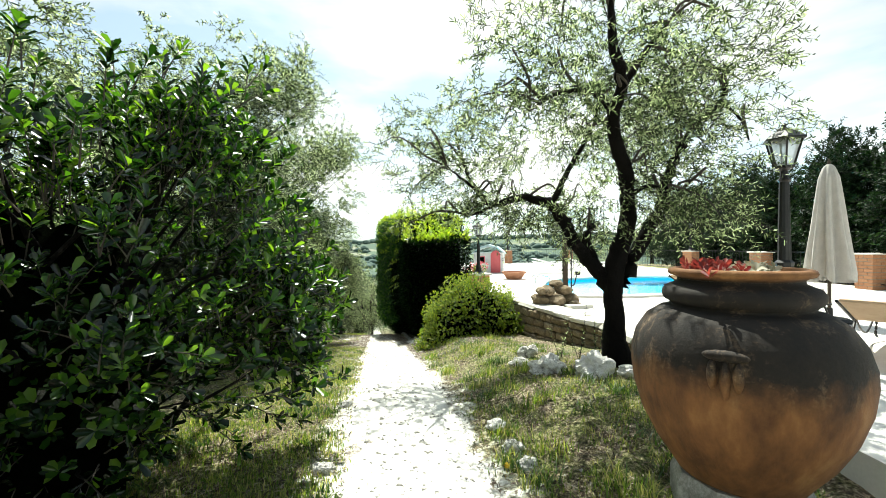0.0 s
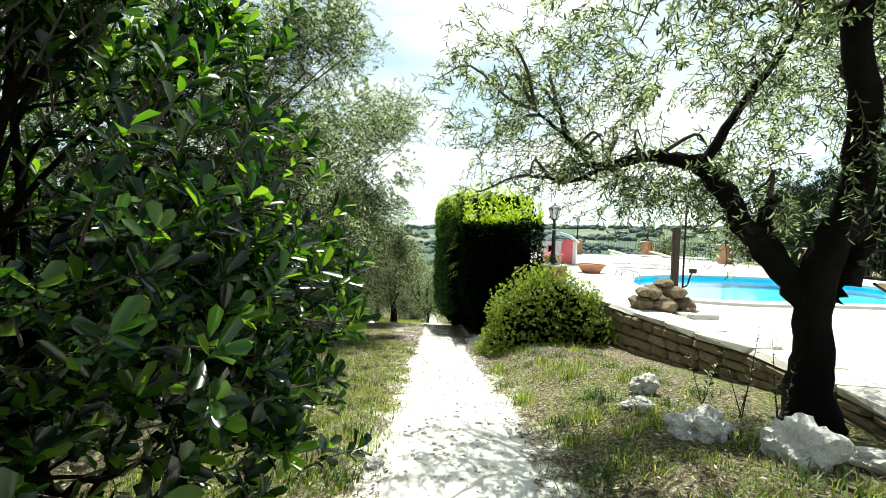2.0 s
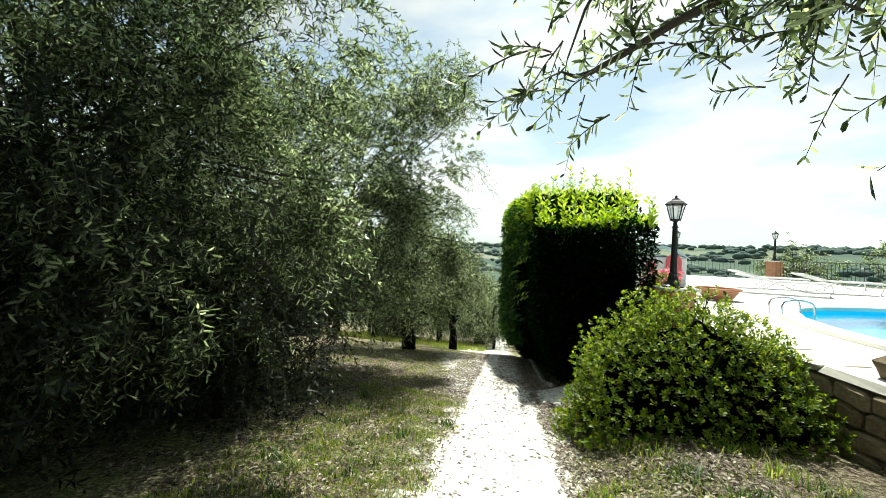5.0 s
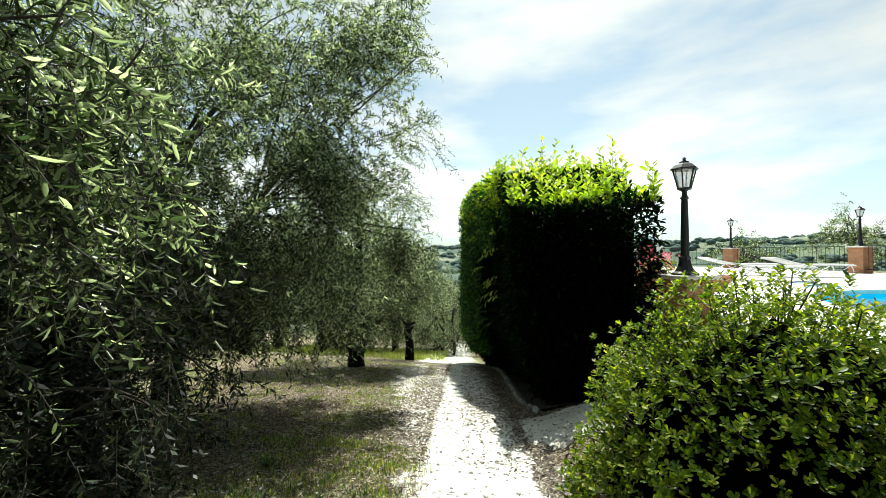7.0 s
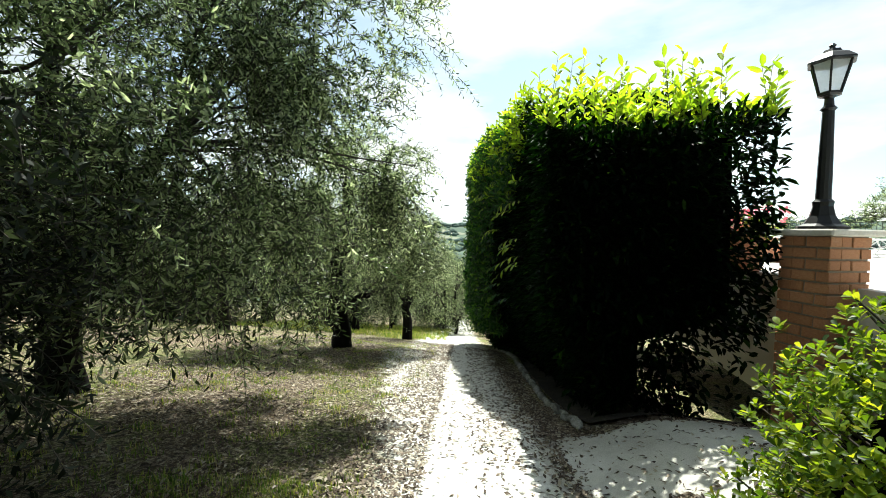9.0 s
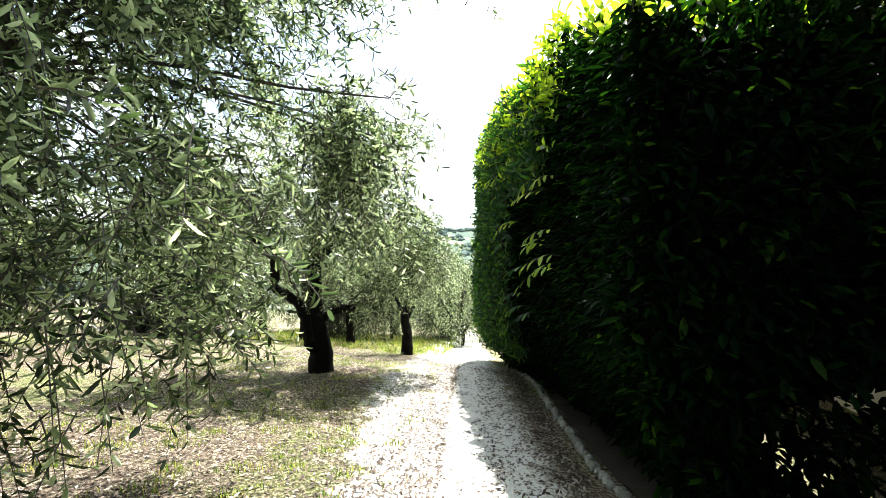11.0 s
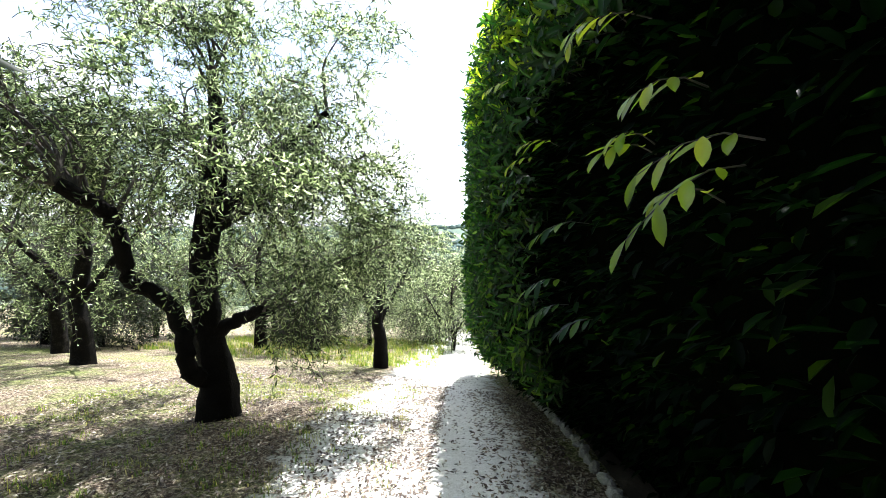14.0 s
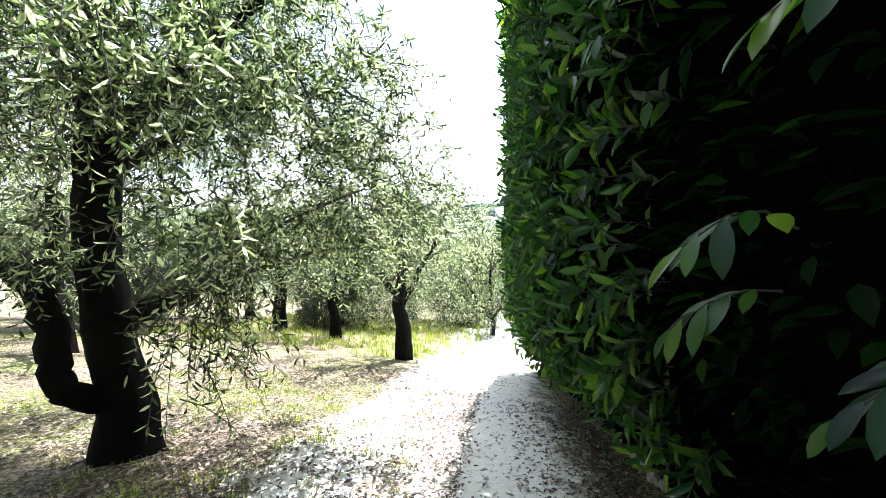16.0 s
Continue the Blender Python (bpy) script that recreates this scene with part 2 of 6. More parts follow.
def ground_material():
    m, n, l, b, _ = nodes_of("dry_grass_ground")
    big, mid, small = tex(n, l, 0.55, 6.0), tex(n, l, 4.5, 8.0, 0.75), tex(n, l, 34.0, 9.0, 0.82)
    soil = ramp(n, [(0.41, (0.022, 0.013, 0.008)), (0.5, (0.17, 0.115, 0.068)), (0.58, (0.62, 0.53, 0.4))])
    green = ramp(n, [(0.4, (0.025, 0.042, 0.007)), (0.5, (0.16, 0.2, 0.04)), (0.62, (0.52, 0.5, 0.2))])
    l.new(small.outputs["Fac"], soil.inputs["Fac"])
    l.new(small.outputs["Fac"], green.inputs["Fac"])
    cover = ramp(n, [(0.46, (0, 0, 0)), (0.6, (1, 1, 1))])
    s = n.new("ShaderNodeMath")
    s.operation = "MULTIPLY_ADD"
    s.inputs[1].default_value = 0.5
    half = n.new("ShaderNodeMath")
    half.operation = "MULTIPLY"
    half.inputs[1].default_value = 0.5
    l.new(big.outputs["Fac"], half.inputs[0])
    l.new(mid.outputs["Fac"], s.inputs[0])
    l.new(half.outputs[0], s.inputs[2])
    co0, sep0 = n.new("ShaderNodeTexCoord"), n.new("ShaderNodeSeparateXYZ")
    l.new(co0.outputs["Object"], sep0.inputs["Vector"])
    damp, more = n.new("ShaderNodeMapRange"), n.new("ShaderNodeMath")
    damp.inputs["From Min"].default_value, damp.inputs["From Max"].default_value = 9.0, 5.0
    damp.inputs["To Max"].default_value = 0.035
    l.new(sep0.outputs["Y"], damp.inputs["Value"])
    more.operation = "ADD"
    l.new(s.outputs[0], more.inputs[0])
    l.new(damp.outputs["Result"], more.inputs[1])
    l.new(more.outputs[0], cover.inputs["Fac"])
    mx = n.new("ShaderNodeMixRGB")
    l.new(cover.outputs["Color"], mx.inputs["Fac"])
    l.new(soil.outputs["Color"], mx.inputs["Color1"])
    l.new(green.outputs["Color"], mx.inputs["Color2"])
    # fields and woods of the far hills, haze painted in as paler bluish tones
    co = n.new("ShaderNodeTexCoord")
    field = n.new("ShaderNodeTexVoronoi")
    field.inputs["Scale"].default_value = 0.011
    l.new(co.outputs["Object"], field.inputs["Vector"])
    pick = n.new("ShaderNodeSeparateColor")
    l.new(field.outputs["Color"], pick.inputs["Color"])
    far = ramp(n, [(0.0, (0.045, 0.08, 0.06)), (0.45, (0.07, 0.11, 0.07)), (0.75, (0.12, 0.16, 0.09)), (1.0, (0.19, 0.2, 0.14))])
    l.new(pick.outputs["Red"], far.inputs["Fac"])
    sep = n.new("ShaderNodeSeparateXYZ")
    l.new(co.outputs["Object"], sep.inputs["Vector"])
    dist = n.new("ShaderNodeVectorMath")
    dist.operation = "LENGTH"
    l.new(co.outputs["Object"], dist.inputs[0])
    away = n.new("ShaderNodeMapRange")
    away.inputs["From Min"].default_value, away.inputs["From Max"].default_value = 55.0, 140.0
    l.new(dist.outputs["Value"], away.inputs["Value"])
    side = n.new("ShaderNodeMath")
    side.operation = "MULTIPLY_ADD"
    side.inputs[1].default_value = 0.165
    l.new(sep.outputs["Y"], side.inputs[0])
    l.new(sep.outputs["X"], side.inputs[2])
    cen = n.new("ShaderNodeMath")
    cen.operation = "SUBTRACT"
    cen.inputs[1].default_value = 0.21
    l.new(side.outputs[0], cen.inputs[0])
    ab = n.new("ShaderNodeMath")
    ab.operation = "ABSOLUTE"
    # the path drifts off the hedge and widens under the trees
    wide = n.new("ShaderNodeMapRange")
    wide.inputs["From Min"].default_value, wide.inputs["From Max"].default_value = 8.5, 14.0
    wide.inputs["To Max"].default_value = 0.4
    l.new(sep.outputs["Y"], wide.inputs["Value"])
    drift = n.new("ShaderNodeMath")
    drift.operation = "MULTIPLY_ADD"
    drift.inputs[1].default_value = 1.7
    l.new(wide.outputs["Result"], drift.inputs[0])
    l.new(cen.outputs[0], drift.inputs[2])
    l.new(drift.outputs[0], ab.inputs[0])
    edge = n.new("ShaderNodeMath")
    edge.operation = "SUBTRACT"
    l.new(ab.outputs[0], edge.inputs[0])
    l.new(wide.outputs["Result"], edge.inputs[1])
    ragged = n.new("ShaderNodeMath")
    ragged.operation = "MULTIPLY_ADD"
    ragged.inputs[1].default_value = -1.6
    l.new(mid.outputs["Fac"], ragged.inputs[0])
    l.new(edge.outputs[0], ragged.inputs[2])
    trod = n.new("ShaderNodeMapRange")
    trod.inputs["From Min"].default_value, trod.inputs["From Max"].default_value = -0.13, -0.36
    l.new(ragged.outputs[0], trod.inputs["Value"])
    stone = ramp(n, [(0.34, (0.5, 0.47, 0.42)), (0.5, (0.72, 0.7, 0.65)), (0.64, (0.82, 0.8, 0.76))])
    l.new(small.outputs["Fac"], stone.inputs["Fac"])
    mg = n.new("ShaderNodeMixRGB")
    l.new(trod.outputs["Result"], mg.inputs["Fac"])
    l.new(mx.outputs["Color"], mg.inputs["Color1"])
    l.new(stone.outputs["Color"], mg.inputs["Color2"])
    mf = n.new("ShaderNodeMixRGB")
    l.new(away.outputs["Result"], mf.inputs["Fac"])
    l.new(mg.outputs["Color"], mf.inputs["Color1"])
    l.new(far.outputs["Color"], mf.inputs["Color2"])
    l.new(mf.outputs["Color"], b.inputs["Base Color"])
    b.inputs["Roughness"].default_value = 0.97
    bp = n.new("ShaderNodeBump")
    bp.inputs["Strength"].default_value, bp.inputs["Distance"].default_value = 1.0, 0.05
    worn = n.new("ShaderNodeMapRange")
    worn.inputs["To Min"].default_value, worn.inputs["To Max"].default_value = 1.0, 0.35
    l.new(trod.outputs["Result"], worn.inputs["Value"])
    l.new(worn.outputs["Result"], bp.inputs["Strength"])
    l.new(small.outputs["Fac"], bp.inputs["Height"])
    l.new(bp.outputs["Normal"], b.inputs["Normal"])
    return m



def jar_material():
    """Old terracotta, lichen-dark on neck and shoulder, dappled sunlight painted as pale blotches."""
    m, n, l, b, _ = nodes_of("old_jar")
    co = n.new("ShaderNodeTexCoord")
    sep = n.new("ShaderNodeSeparateXYZ")
    l.new(co.outputs["Object"], sep.inputs["Vector"])
    big, small, blot = tex(n, l, 3.2, 6.0, 0.65), tex(n, l, 55.0, 8.0, 0.7), tex(n, l, 9.0, 5.0, 0.6)
    run = n.new("ShaderNodeMapping")          # weather streaks running down the shoulder
    run.inputs["Scale"].default_value = (1.0, 1.0, 0.4)
    l.new(co.outputs["Object"], run.inputs["Vector"])
    l.new(run.outputs["Vector"], blot.inputs["Vector"])
    clay = ramp(n, [(0.3, (0.085, 0.033, 0.01)), (0.55, (0.2, 0.085, 0.026)), (0.75, (0.31, 0.155, 0.055))])
    l.new(blot.outputs["Fac"], clay.inputs["Fac"])
    # dark stops are lichen, the pale ones paint flecks of sun
    lich_dapple = ramp(n, [(0.36, (0.004, 0.0025, 0.0015)), (0.54, (0.013, 0.008, 0.0045)), (0.62, (0.085, 0.055, 0.032)), (0.72, (0.36, 0.28, 0.19))])
    grain = n.new("ShaderNodeMixRGB")
    grain.inputs["Fac"].default_value = 0.35
    l.new(blot.outputs["Fac"], grain.inputs["Color1"])
    l.new(small.outputs["Fac"], grain.inputs["Color2"])
    l.new(grain.outputs["Color"], lich_dapple.inputs["Fac"])
    h = n.new("ShaderNodeMath")
    h.operation = "MULTIPLY_ADD"
    h.inputs[1].default_value = 0.45
    l.new(big.outputs["Fac"], h.inputs[0])
    l.new(sep.outputs["Z"], h.inputs[2])
    where = n.new("ShaderNodeMapRange")
    where.inputs["From Min"].default_value, where.inputs["From Max"].default_value = 0.68, 0.84
    l.new(h.outputs[0], where.inputs["Value"])
    mx = n.new("ShaderNodeMixRGB")
    lip = n.new("ShaderNodeMapRange")
    lip.inputs["From Min"].default_value, lip.inputs["From Max"].default_value = 0.985, 0.965
    l.new(sep.outputs["Z"], lip.inputs["Value"])
    both = n.new("ShaderNodeMath")
    both.operation = "MULTIPLY"
    l.new(where.outputs["Result"], both.inputs[0])
    l.new(lip.outputs["Result"], both.inputs[1])
    l.new(both.outputs[0], mx.inputs["Fac"])
    l.new(clay.outputs["Color"], mx.inputs["Color1"])
    l.new(lich_dapple.outputs["Color"], mx.inputs["Color2"])
    l.new(mx.outputs["Color"], b.inputs["Base Color"])
    b.inputs["Roughness"].default_value = 0.85
    bp = n.new("ShaderNodeBump")
    bp.inputs["Strength"].default_value, bp.inputs["Distance"].default_value = 0.5, 0.006
    l.new(small.outputs["Fac"], bp.inputs["Height"])
    l.new(bp.outputs["Normal"], b.inputs["Normal"])
    return m


terracotta = jar_material()
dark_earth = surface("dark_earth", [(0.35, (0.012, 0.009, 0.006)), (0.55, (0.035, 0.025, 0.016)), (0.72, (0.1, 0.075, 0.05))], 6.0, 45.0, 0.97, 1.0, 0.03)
kerb_rock = surface("grey_kerb_rock", [(0.32, (0.08, 0.075, 0.065)), (0.5, (0.26, 0.25, 0.22)), (0.68, (0.52, 0.5, 0.46))], 9.0, 60.0, 0.92, 0.7, 0.01)
ground_mat = ground_material()


def water_material():
    m, n, l, b, _ = nodes_of("pool_water")
    b.inputs["Base Color"].default_value = (0.55, 0.93, 1.0, 1)
    b.inputs["Roughness"].default_value, b.inputs["IOR"].default_value = 0.03, 1.33
    b.inputs["Transmission Weight"].default_value = 1.0
    t = tex(n, l, 5.0, 3.0)
    bp = n.new("ShaderNodeBump")
    bp.inputs["Strength"].default_value, bp.inputs["Distance"].default_value = 0.25, 0.02
    l.new(t.outputs["Fac"], bp.inputs["Height"])
    l.new(bp.outputs["Normal"], b.inputs["Normal"])
    return m


water_mat = water_material()


# ---- building blocks ----
rng = np.random.default_rng(7)


def mesh_from(name, verts, faces, material, smooth=False):
    """A mesh from vertices and faces of one size."""
    me = bpy.data.meshes.new(name)
    verts, faces = np.asarray(verts, dtype=np.float32), np.asarray(faces, dtype=np.int32)
    k = faces.shape[1]
    me.vertices.add(len(verts))
    me.vertices.foreach_set("co", verts.ravel())
    me.loops.add(faces.size)
    me.loops.foreach_set("vertex_index", faces.ravel())
    me.polygons.add(len(faces))
    me.polygons.foreach_set("loop_start", np.arange(len(faces), dtype=np.int32) * k)
    if smooth:
        me.polygons.foreach_set("use_smooth", np.ones(len(faces), dtype=bool))
    me.materials.append(material)
    me.update(calc_edges=True)
    return me


def thing(name, label, category, group="", at=(0, 0, 0), turn=0.0):
    ob = new(name)
    ob.empty_display_size = 0.1
    ob.matrix_world = pose(*at, 0, 0, turn)
    return tagged(ob, label, category, group)


def under(ob, parent):
    ob.parent = parent
    return ob


def part(name, bm, material, parent=None, label="", smooth=False):
    """Links a bmesh as one mesh object under a thing or a part."""
    me = bpy.data.meshes.new(name)
    bm.normal_update()
    bm.to_mesh(me)
    bm.free()
    me.materials.append(material)
    if smooth:
        me.polygons.foreach_set("use_smooth", np.ones(len(me.polygons), dtype=bool))
    ob = new(name, me)
    ob.parent = parent
    return tagged(ob, label)


def piece(name, me, parent, m=None, label="", kind=""):
    ob = new(name, me)
    ob.parent = parent
    if m is not None:
        ob.matrix_local = m
    return tagged(ob, label, kind=kind)


def box(bm, x0, y0, z0, x1, y1, z1, bevel=0.0, m=None):
    mat = Matrix.Translation(((x0 + x1) / 2, (y0 + y1) / 2, (z0 + z1) / 2)) @ Matrix.Diagonal((x1 - x0, y1 - y0, z1 - z0, 1))
    if m is not None:
        mat = m @ mat
    r = bmesh.ops.create_cube(bm, size=1.0, matrix=mat)
    if bevel:
        es = {e for v in r["verts"] for e in v.link_edges}
        bmesh.ops.bevel(bm, geom=list(es), offset=bevel, segments=1, affect="EDGES", profile=0.6)
    return bm


def lathe(bm, profile, sides=40, m=None, wobble=0.0):
    """A turned body from (radius, height) pairs."""
    m = m or Matrix()
    rings = []
    for r, z in profile:
        ring = []
        for k in range(sides):
            a = 2 * math.pi * k / sides
            w = 1 + wobble * noise.noise(Vector((math.cos(a) * 1.5, math.sin(a) * 1.5, z * 3)))
            ring.append(bm.verts.new(m @ Vector((r * w * math.cos(a), r * w * math.sin(a), z))))
        rings.append(ring)
    for a, b in zip(rings, rings[1:]):
        for k in range(sides):
            bm.faces.new((a[k], a[(k + 1) % sides], b[(k + 1) % sides], b[k]))
    bm.faces.new(list(reversed(rings[0])))
    bm.faces.new(rings[-1])
    return bm


def unit(v):
    return v / np.maximum(np.linalg.norm(v, axis=-1, keepdims=True), 1e-9)


def tubes(paths, radii, sides=6, rough=0.0):
    """Vertices and quads of round tubes along polylines."""
    V, F, base = [], [], 0
    for p, r in zip(paths, radii):
        p = np.asarray(p, float)
        r = np.broadcast_to(np.asarray(r, float), (len(p),))
        t = np.gradient(p, axis=0)
        t = unit(t)
        ref = np.where(np.abs(t[:, 2:3]) > 0.9, np.array([[1.0, 0, 0]]), np.array([[0, 0, 1.0]]))
        u = unit(np.cross(t, ref))
        w = np.cross(t, u)
        a = np.linspace(0, 2 * np.pi, sides, endpoint=False)
        ring = r[:, None, None] * (np.cos(a)[None, :, None] * u[:, None, :] + np.sin(a)[None, :, None] * w[:, None, :])
        if rough:
            row, ph = np.arange(len(p))[:, None], rng.uniform(0, 6.28, 3)
            knob = 0.6 * np.sin(2 * a[None] + 0.35 * row + ph[0]) + 0.5 * np.sin(5 * a[None] - 0.22 * row + ph[1]) + 0.5 * np.sin(0.9 * row + a[None] + ph[2]) + 0.35 * rng.uniform(-1, 1, ring.shape[:2])
            ring = ring * (1 + rough * knob[..., None])
        V.append((p[:, None, :] + ring).reshape(-1, 3))
        i = np.arange(len(p) - 1)[:, None] * sides
        k = np.arange(sides)[None, :]
        k2 = (k + 1) % sides
        F.append(np.stack([base + i + k, base + i + k2, base + i + sides + k2, base + i + sides + k], -1).reshape(-1, 4))
        base += len(p) * sides
    return np.concatenate(V), np.concatenate(F)


def smooth_path(p, n=5, jitter=0.0):
    """A polyline refined by cubic interpolation."""
    p = np.asarray(p, float)
    q = np.vstack([2 * p[0] - p[1], p, 2 * p[-1] - p[-2]])
    out = []
    for i in range(1, len(q) - 2):
        for s in np.linspace(0, 1, n, endpoint=False):
            a, b, c, d = q[i - 1], q[i], q[i + 1], q[i + 2]
            out.append(0.5 * (2 * b + (c - a) * s + (2 * a - 5 * b + 4 * c - d) * s * s + (3 * b - a - 3 * c + d) * s ** 3))
    out = np.array(out + [p[-1]])
    if jitter:
        out[1:-1] += rng.normal(0, jitter, out[1:-1].shape)
    return out


SLIM = (np.array([(0, 0, 0), (0.45, 0.5, 0.05), (1, 0, -0.06), (0.45, -0.5, 0.05)]), [(0, 1, 2, 3)])
BROAD = (np.array([(0, 0, 0), (0.38, 0.36, 0.05), (0.74, 0.5, 0.03), (1, 0, -0.1), (0.74, -0.5, 0.03), (0.38, -0.36, 0.05)]), [(0, 3, 2, 1), (0, 5, 4, 3)])
ROUND = (np.array([(0, 0, 0), (0.42, 0.36, 0.05), (0.84, 0.45, 0.03), (1, 0, -0.07), (0.84, -0.45, 0.03), (0.42, -0.36, 0.05)]), [(0, 3, 2, 1), (0, 5, 4, 3)])
OLIVE = (np.array([(0, 0, 0), (0.28, 0.44, 0.03), (0.7, 0.42, 0.02), (1, 0, -0.08), (0.7, -0.42, 0.02), (0.28, -0.44, 0.03)]), [(0, 3, 2, 1), (0, 5, 4, 3)])
OVAL = (np.array([(0, 0, 0), (0.3, 0.46, 0.06), (0.68, 0.44, 0.03), (1, 0, -0.14), (0.68, -0.44, 0.03), (0.3, -0.46, 0.06)]), [(0, 3, 2, 1), (0, 5, 4, 3)])


def leaf_arrays(pos, along, facing, length, width, shape):
    """Leaves as vertices and quads."""
    tv, tf = shape
    d = unit(along)
    side = unit(np.cross(facing, d))
    up = np.cross(d, side)
    L, W = np.asarray(length)[:, None, None], np.asarray(width)[:, None, None]
    v = pos[:, None, :] + L * tv[None, :, 0:1] * d[:, None, :] + W * tv[None, :, 1:2] * side[:, None, :] + L * tv[None, :, 2:3] * up[:, None, :]
    f = np.array(tf)[None] + (np.arange(len(pos)) * len(tv))[:, None, None]
    return v.reshape(-1, 3), f.reshape(-1, 4)


def twig_leaves(org, direct, length, count, leaf_len, leaf_wid, droop=0.3, spread=0.8, shape=SLIM, tuft=0.0):
    """Leafy twigs: leaf arrays, and the twigs' own polylines."""
    K = len(org)
    direct = unit(direct)
    s = np.linspace(0.12 + tuft * 0.6, 1.0, count)[None, :] * np.ones((K, 1))
    s = np.clip(s + rng.normal(0, 0.03, s.shape), 0.05, 1.05)
    ln = np.broadcast_to(np.asarray(length, float), (K,))[:, None, None]
    dn = np.array([0, 0, -1.0]) * droop
    pos = org[:, None, :] + ln * (s[..., None] * direct[:, None, :] + (s[..., None] ** 2) * dn)
    tan = unit(direct[:, None, :] + 2 * s[..., None] * dn)
    ref = unit(rng.normal(0, 1, (K, 1, 3)))
    u = unit(np.cross(tan, np.broadcast_to(ref, tan.shape)))
    w = np.cross(tan, u)
    ang = (np.arange(count) * 2.4)[None, :] + rng.uniform(0, 6.28, (K, 1)) + rng.normal(0, 0.3, (K, count))
    perp = np.cos(ang)[..., None] * u + np.sin(ang)[..., None] * w
    along = unit(tan * (1 - spread * 0.5) + perp * spread).reshape(-1, 3)
    face = unit(np.cross(along, np.cross(np.broadcast_to(tan, perp.shape).reshape(-1, 3), along)) + rng.normal(0, 0.35, along.shape))
    n = K * count
    va, fa = leaf_arrays(pos.reshape(-1, 3), along, face, leaf_len * rng.uniform(0.6, 1.15, n), leaf_wid * rng.uniform(0.7, 1.15, n), shape)
    q = np.linspace(0, 1, 4)
    tw = org[:, None, :] + ln * (q[None, :, None] * direct[:, None, :] + (q[None, :, None] ** 2) * dn)
    return va, fa, tw


def twig_sticks(tw, r0):
    """Three-sided sticks along many polylines at once."""
    K, n, _ = tw.shape
    t = unit(np.gradient(tw, axis=1))
    u = unit(np.cross(t, np.array([0.31, 0.52, 0.79])))
    w = np.cross(t, u)
    a = np.array([0, 2.094, 4.189])
    rad = (r0 * np.linspace(1, 0.35, n))[None, :, None, None]
    v = tw[:, :, None, :] + rad * (np.cos(a)[None, None, :, None] * u[:, :, None, :] + np.sin(a)[None, None, :, None] * w[:, :, None, :])
    i = np.arange(n - 1)[:, None] * 3
    k = np.arange(3)[None, :]
    f = np.stack([i + k, i + (k + 1) % 3, i + 3 + (k + 1) % 3, i + 3 + k], -1).reshape(-1, 4)
    f = f[None] + (np.arange(K) * n * 3)[:, None, None]
    return v.reshape(-1, 3), f.reshape(-1, 4)


# ---- lie of the land ----
GY = np.array([-400, -30, -6, -2, 0, 3.6, 7.8, 10.1, 12.1, 13.3, 14.7, 19.8, 30, 60, 140, 320, 900])
GZ = np.array([1.0, 0.3, 0.02, 0.0, 0.0, -0.12, -0.75, -1.09, -1.52, -1.69, -1.89, -3.09, -5.2, -11.5, -26, -38, -30])


def step(a, b, x):
    s = np.clip((x - a) / (b - a), 0, 1)
    return s * s * (3 - 2 * s)


def path_x(y):
    return 0.21 - 0.165 * y


def lie(x, y):
    """Height of the ground."""
    x, y = np.asarray(x, float), np.asarray(y, float)
    z = np.interp(y, GY, GZ)
    bank = step(0.45, 1.5, x - path_x(y)) * step(1.5, 3.4, y) * (1 - step(9.5, 12.0, y)) * (0.2 + 0.035 * np.clip(y - 3.4, 0, 5))
    z = z + bank * (1 - step(8, 14, x))
    z = z + 0.02 * np.sin(x * 2.1 + y * 0.7) * np.sin(y * 1.7 - x * 0.4) * (1 - step(30, 60, np.hypot(x, y)))
    shelf = step(9.4, 10.6, x) * (1 - step(26, 36, y)) * step(-60, -20, y) * (1 - step(30, 60, x))
    z = z * (1 - shelf) + shelf * 0.05
    r = np.hypot(x, y)
    roll = 8 * np.sin(x * 0.006 + 1.0) * np.sin(y * 0.005) + 5 * np.sin(x * 0.017 + y * 0.008) + 3 * np.sin(y * 0.023 - x * 0.011 + 2)
    z = z + step(120, 420, r) * roll
    ridge = 14 + 9 * np.sin(x * 0.0031 + 0.5) + 5 * np.sin(x * 0.0083 + 2.0) + 2.5 * np.sin(x * 0.021)
    z = z + step(420, 1250, r) * (ridge + 34)
    peak = np.exp(-(((x - 1150) / 190) ** 2)) * 55 * step(1700, 2600, y)
    return z + peak


# ---- ground, path, deck ----
def spaced(lo, hi, stepsize, far, grow=1.22):
    mid = list(np.arange(lo, hi + 1e-6, stepsize))
    d, v = stepsize, hi
    up = []
    while v < far:
        d *= grow
        v += d
        up.append(v)
    d, v = stepsize, lo
    dn = []
    while v > -far:
        d *= grow
        v -= d
        dn.append(v)
    return np.array(dn[::-1] + mid + up)


gx, gy = spaced(-9, 4, 0.16, 3200, 1.1), spaced(-2, 24, 0.16, 3200, 1.1)
GX, GYY = np.meshgrid(gx, gy)
GZZ = lie(GX, GYY)
near = (np.abs(GX) < 15) & (np.abs(GYY) < 30)
deep = step(2.5, 3.0, GX) * (1 - step(9.2, 9.9, GX)) * step(-6.0, -5.0, GYY) * (1 - step(24.0, 25.0, GYY))
GZZ = GZZ * (1 - deep) + deep * np.minimum(GZZ, -2.4)
GZZ = GZZ + np.where(near, rng.normal(0, 0.008, GZZ.shape), 0)
nx, ny = len(gx), len(gy)
idx = np.arange(nx * ny).reshape(ny, nx)
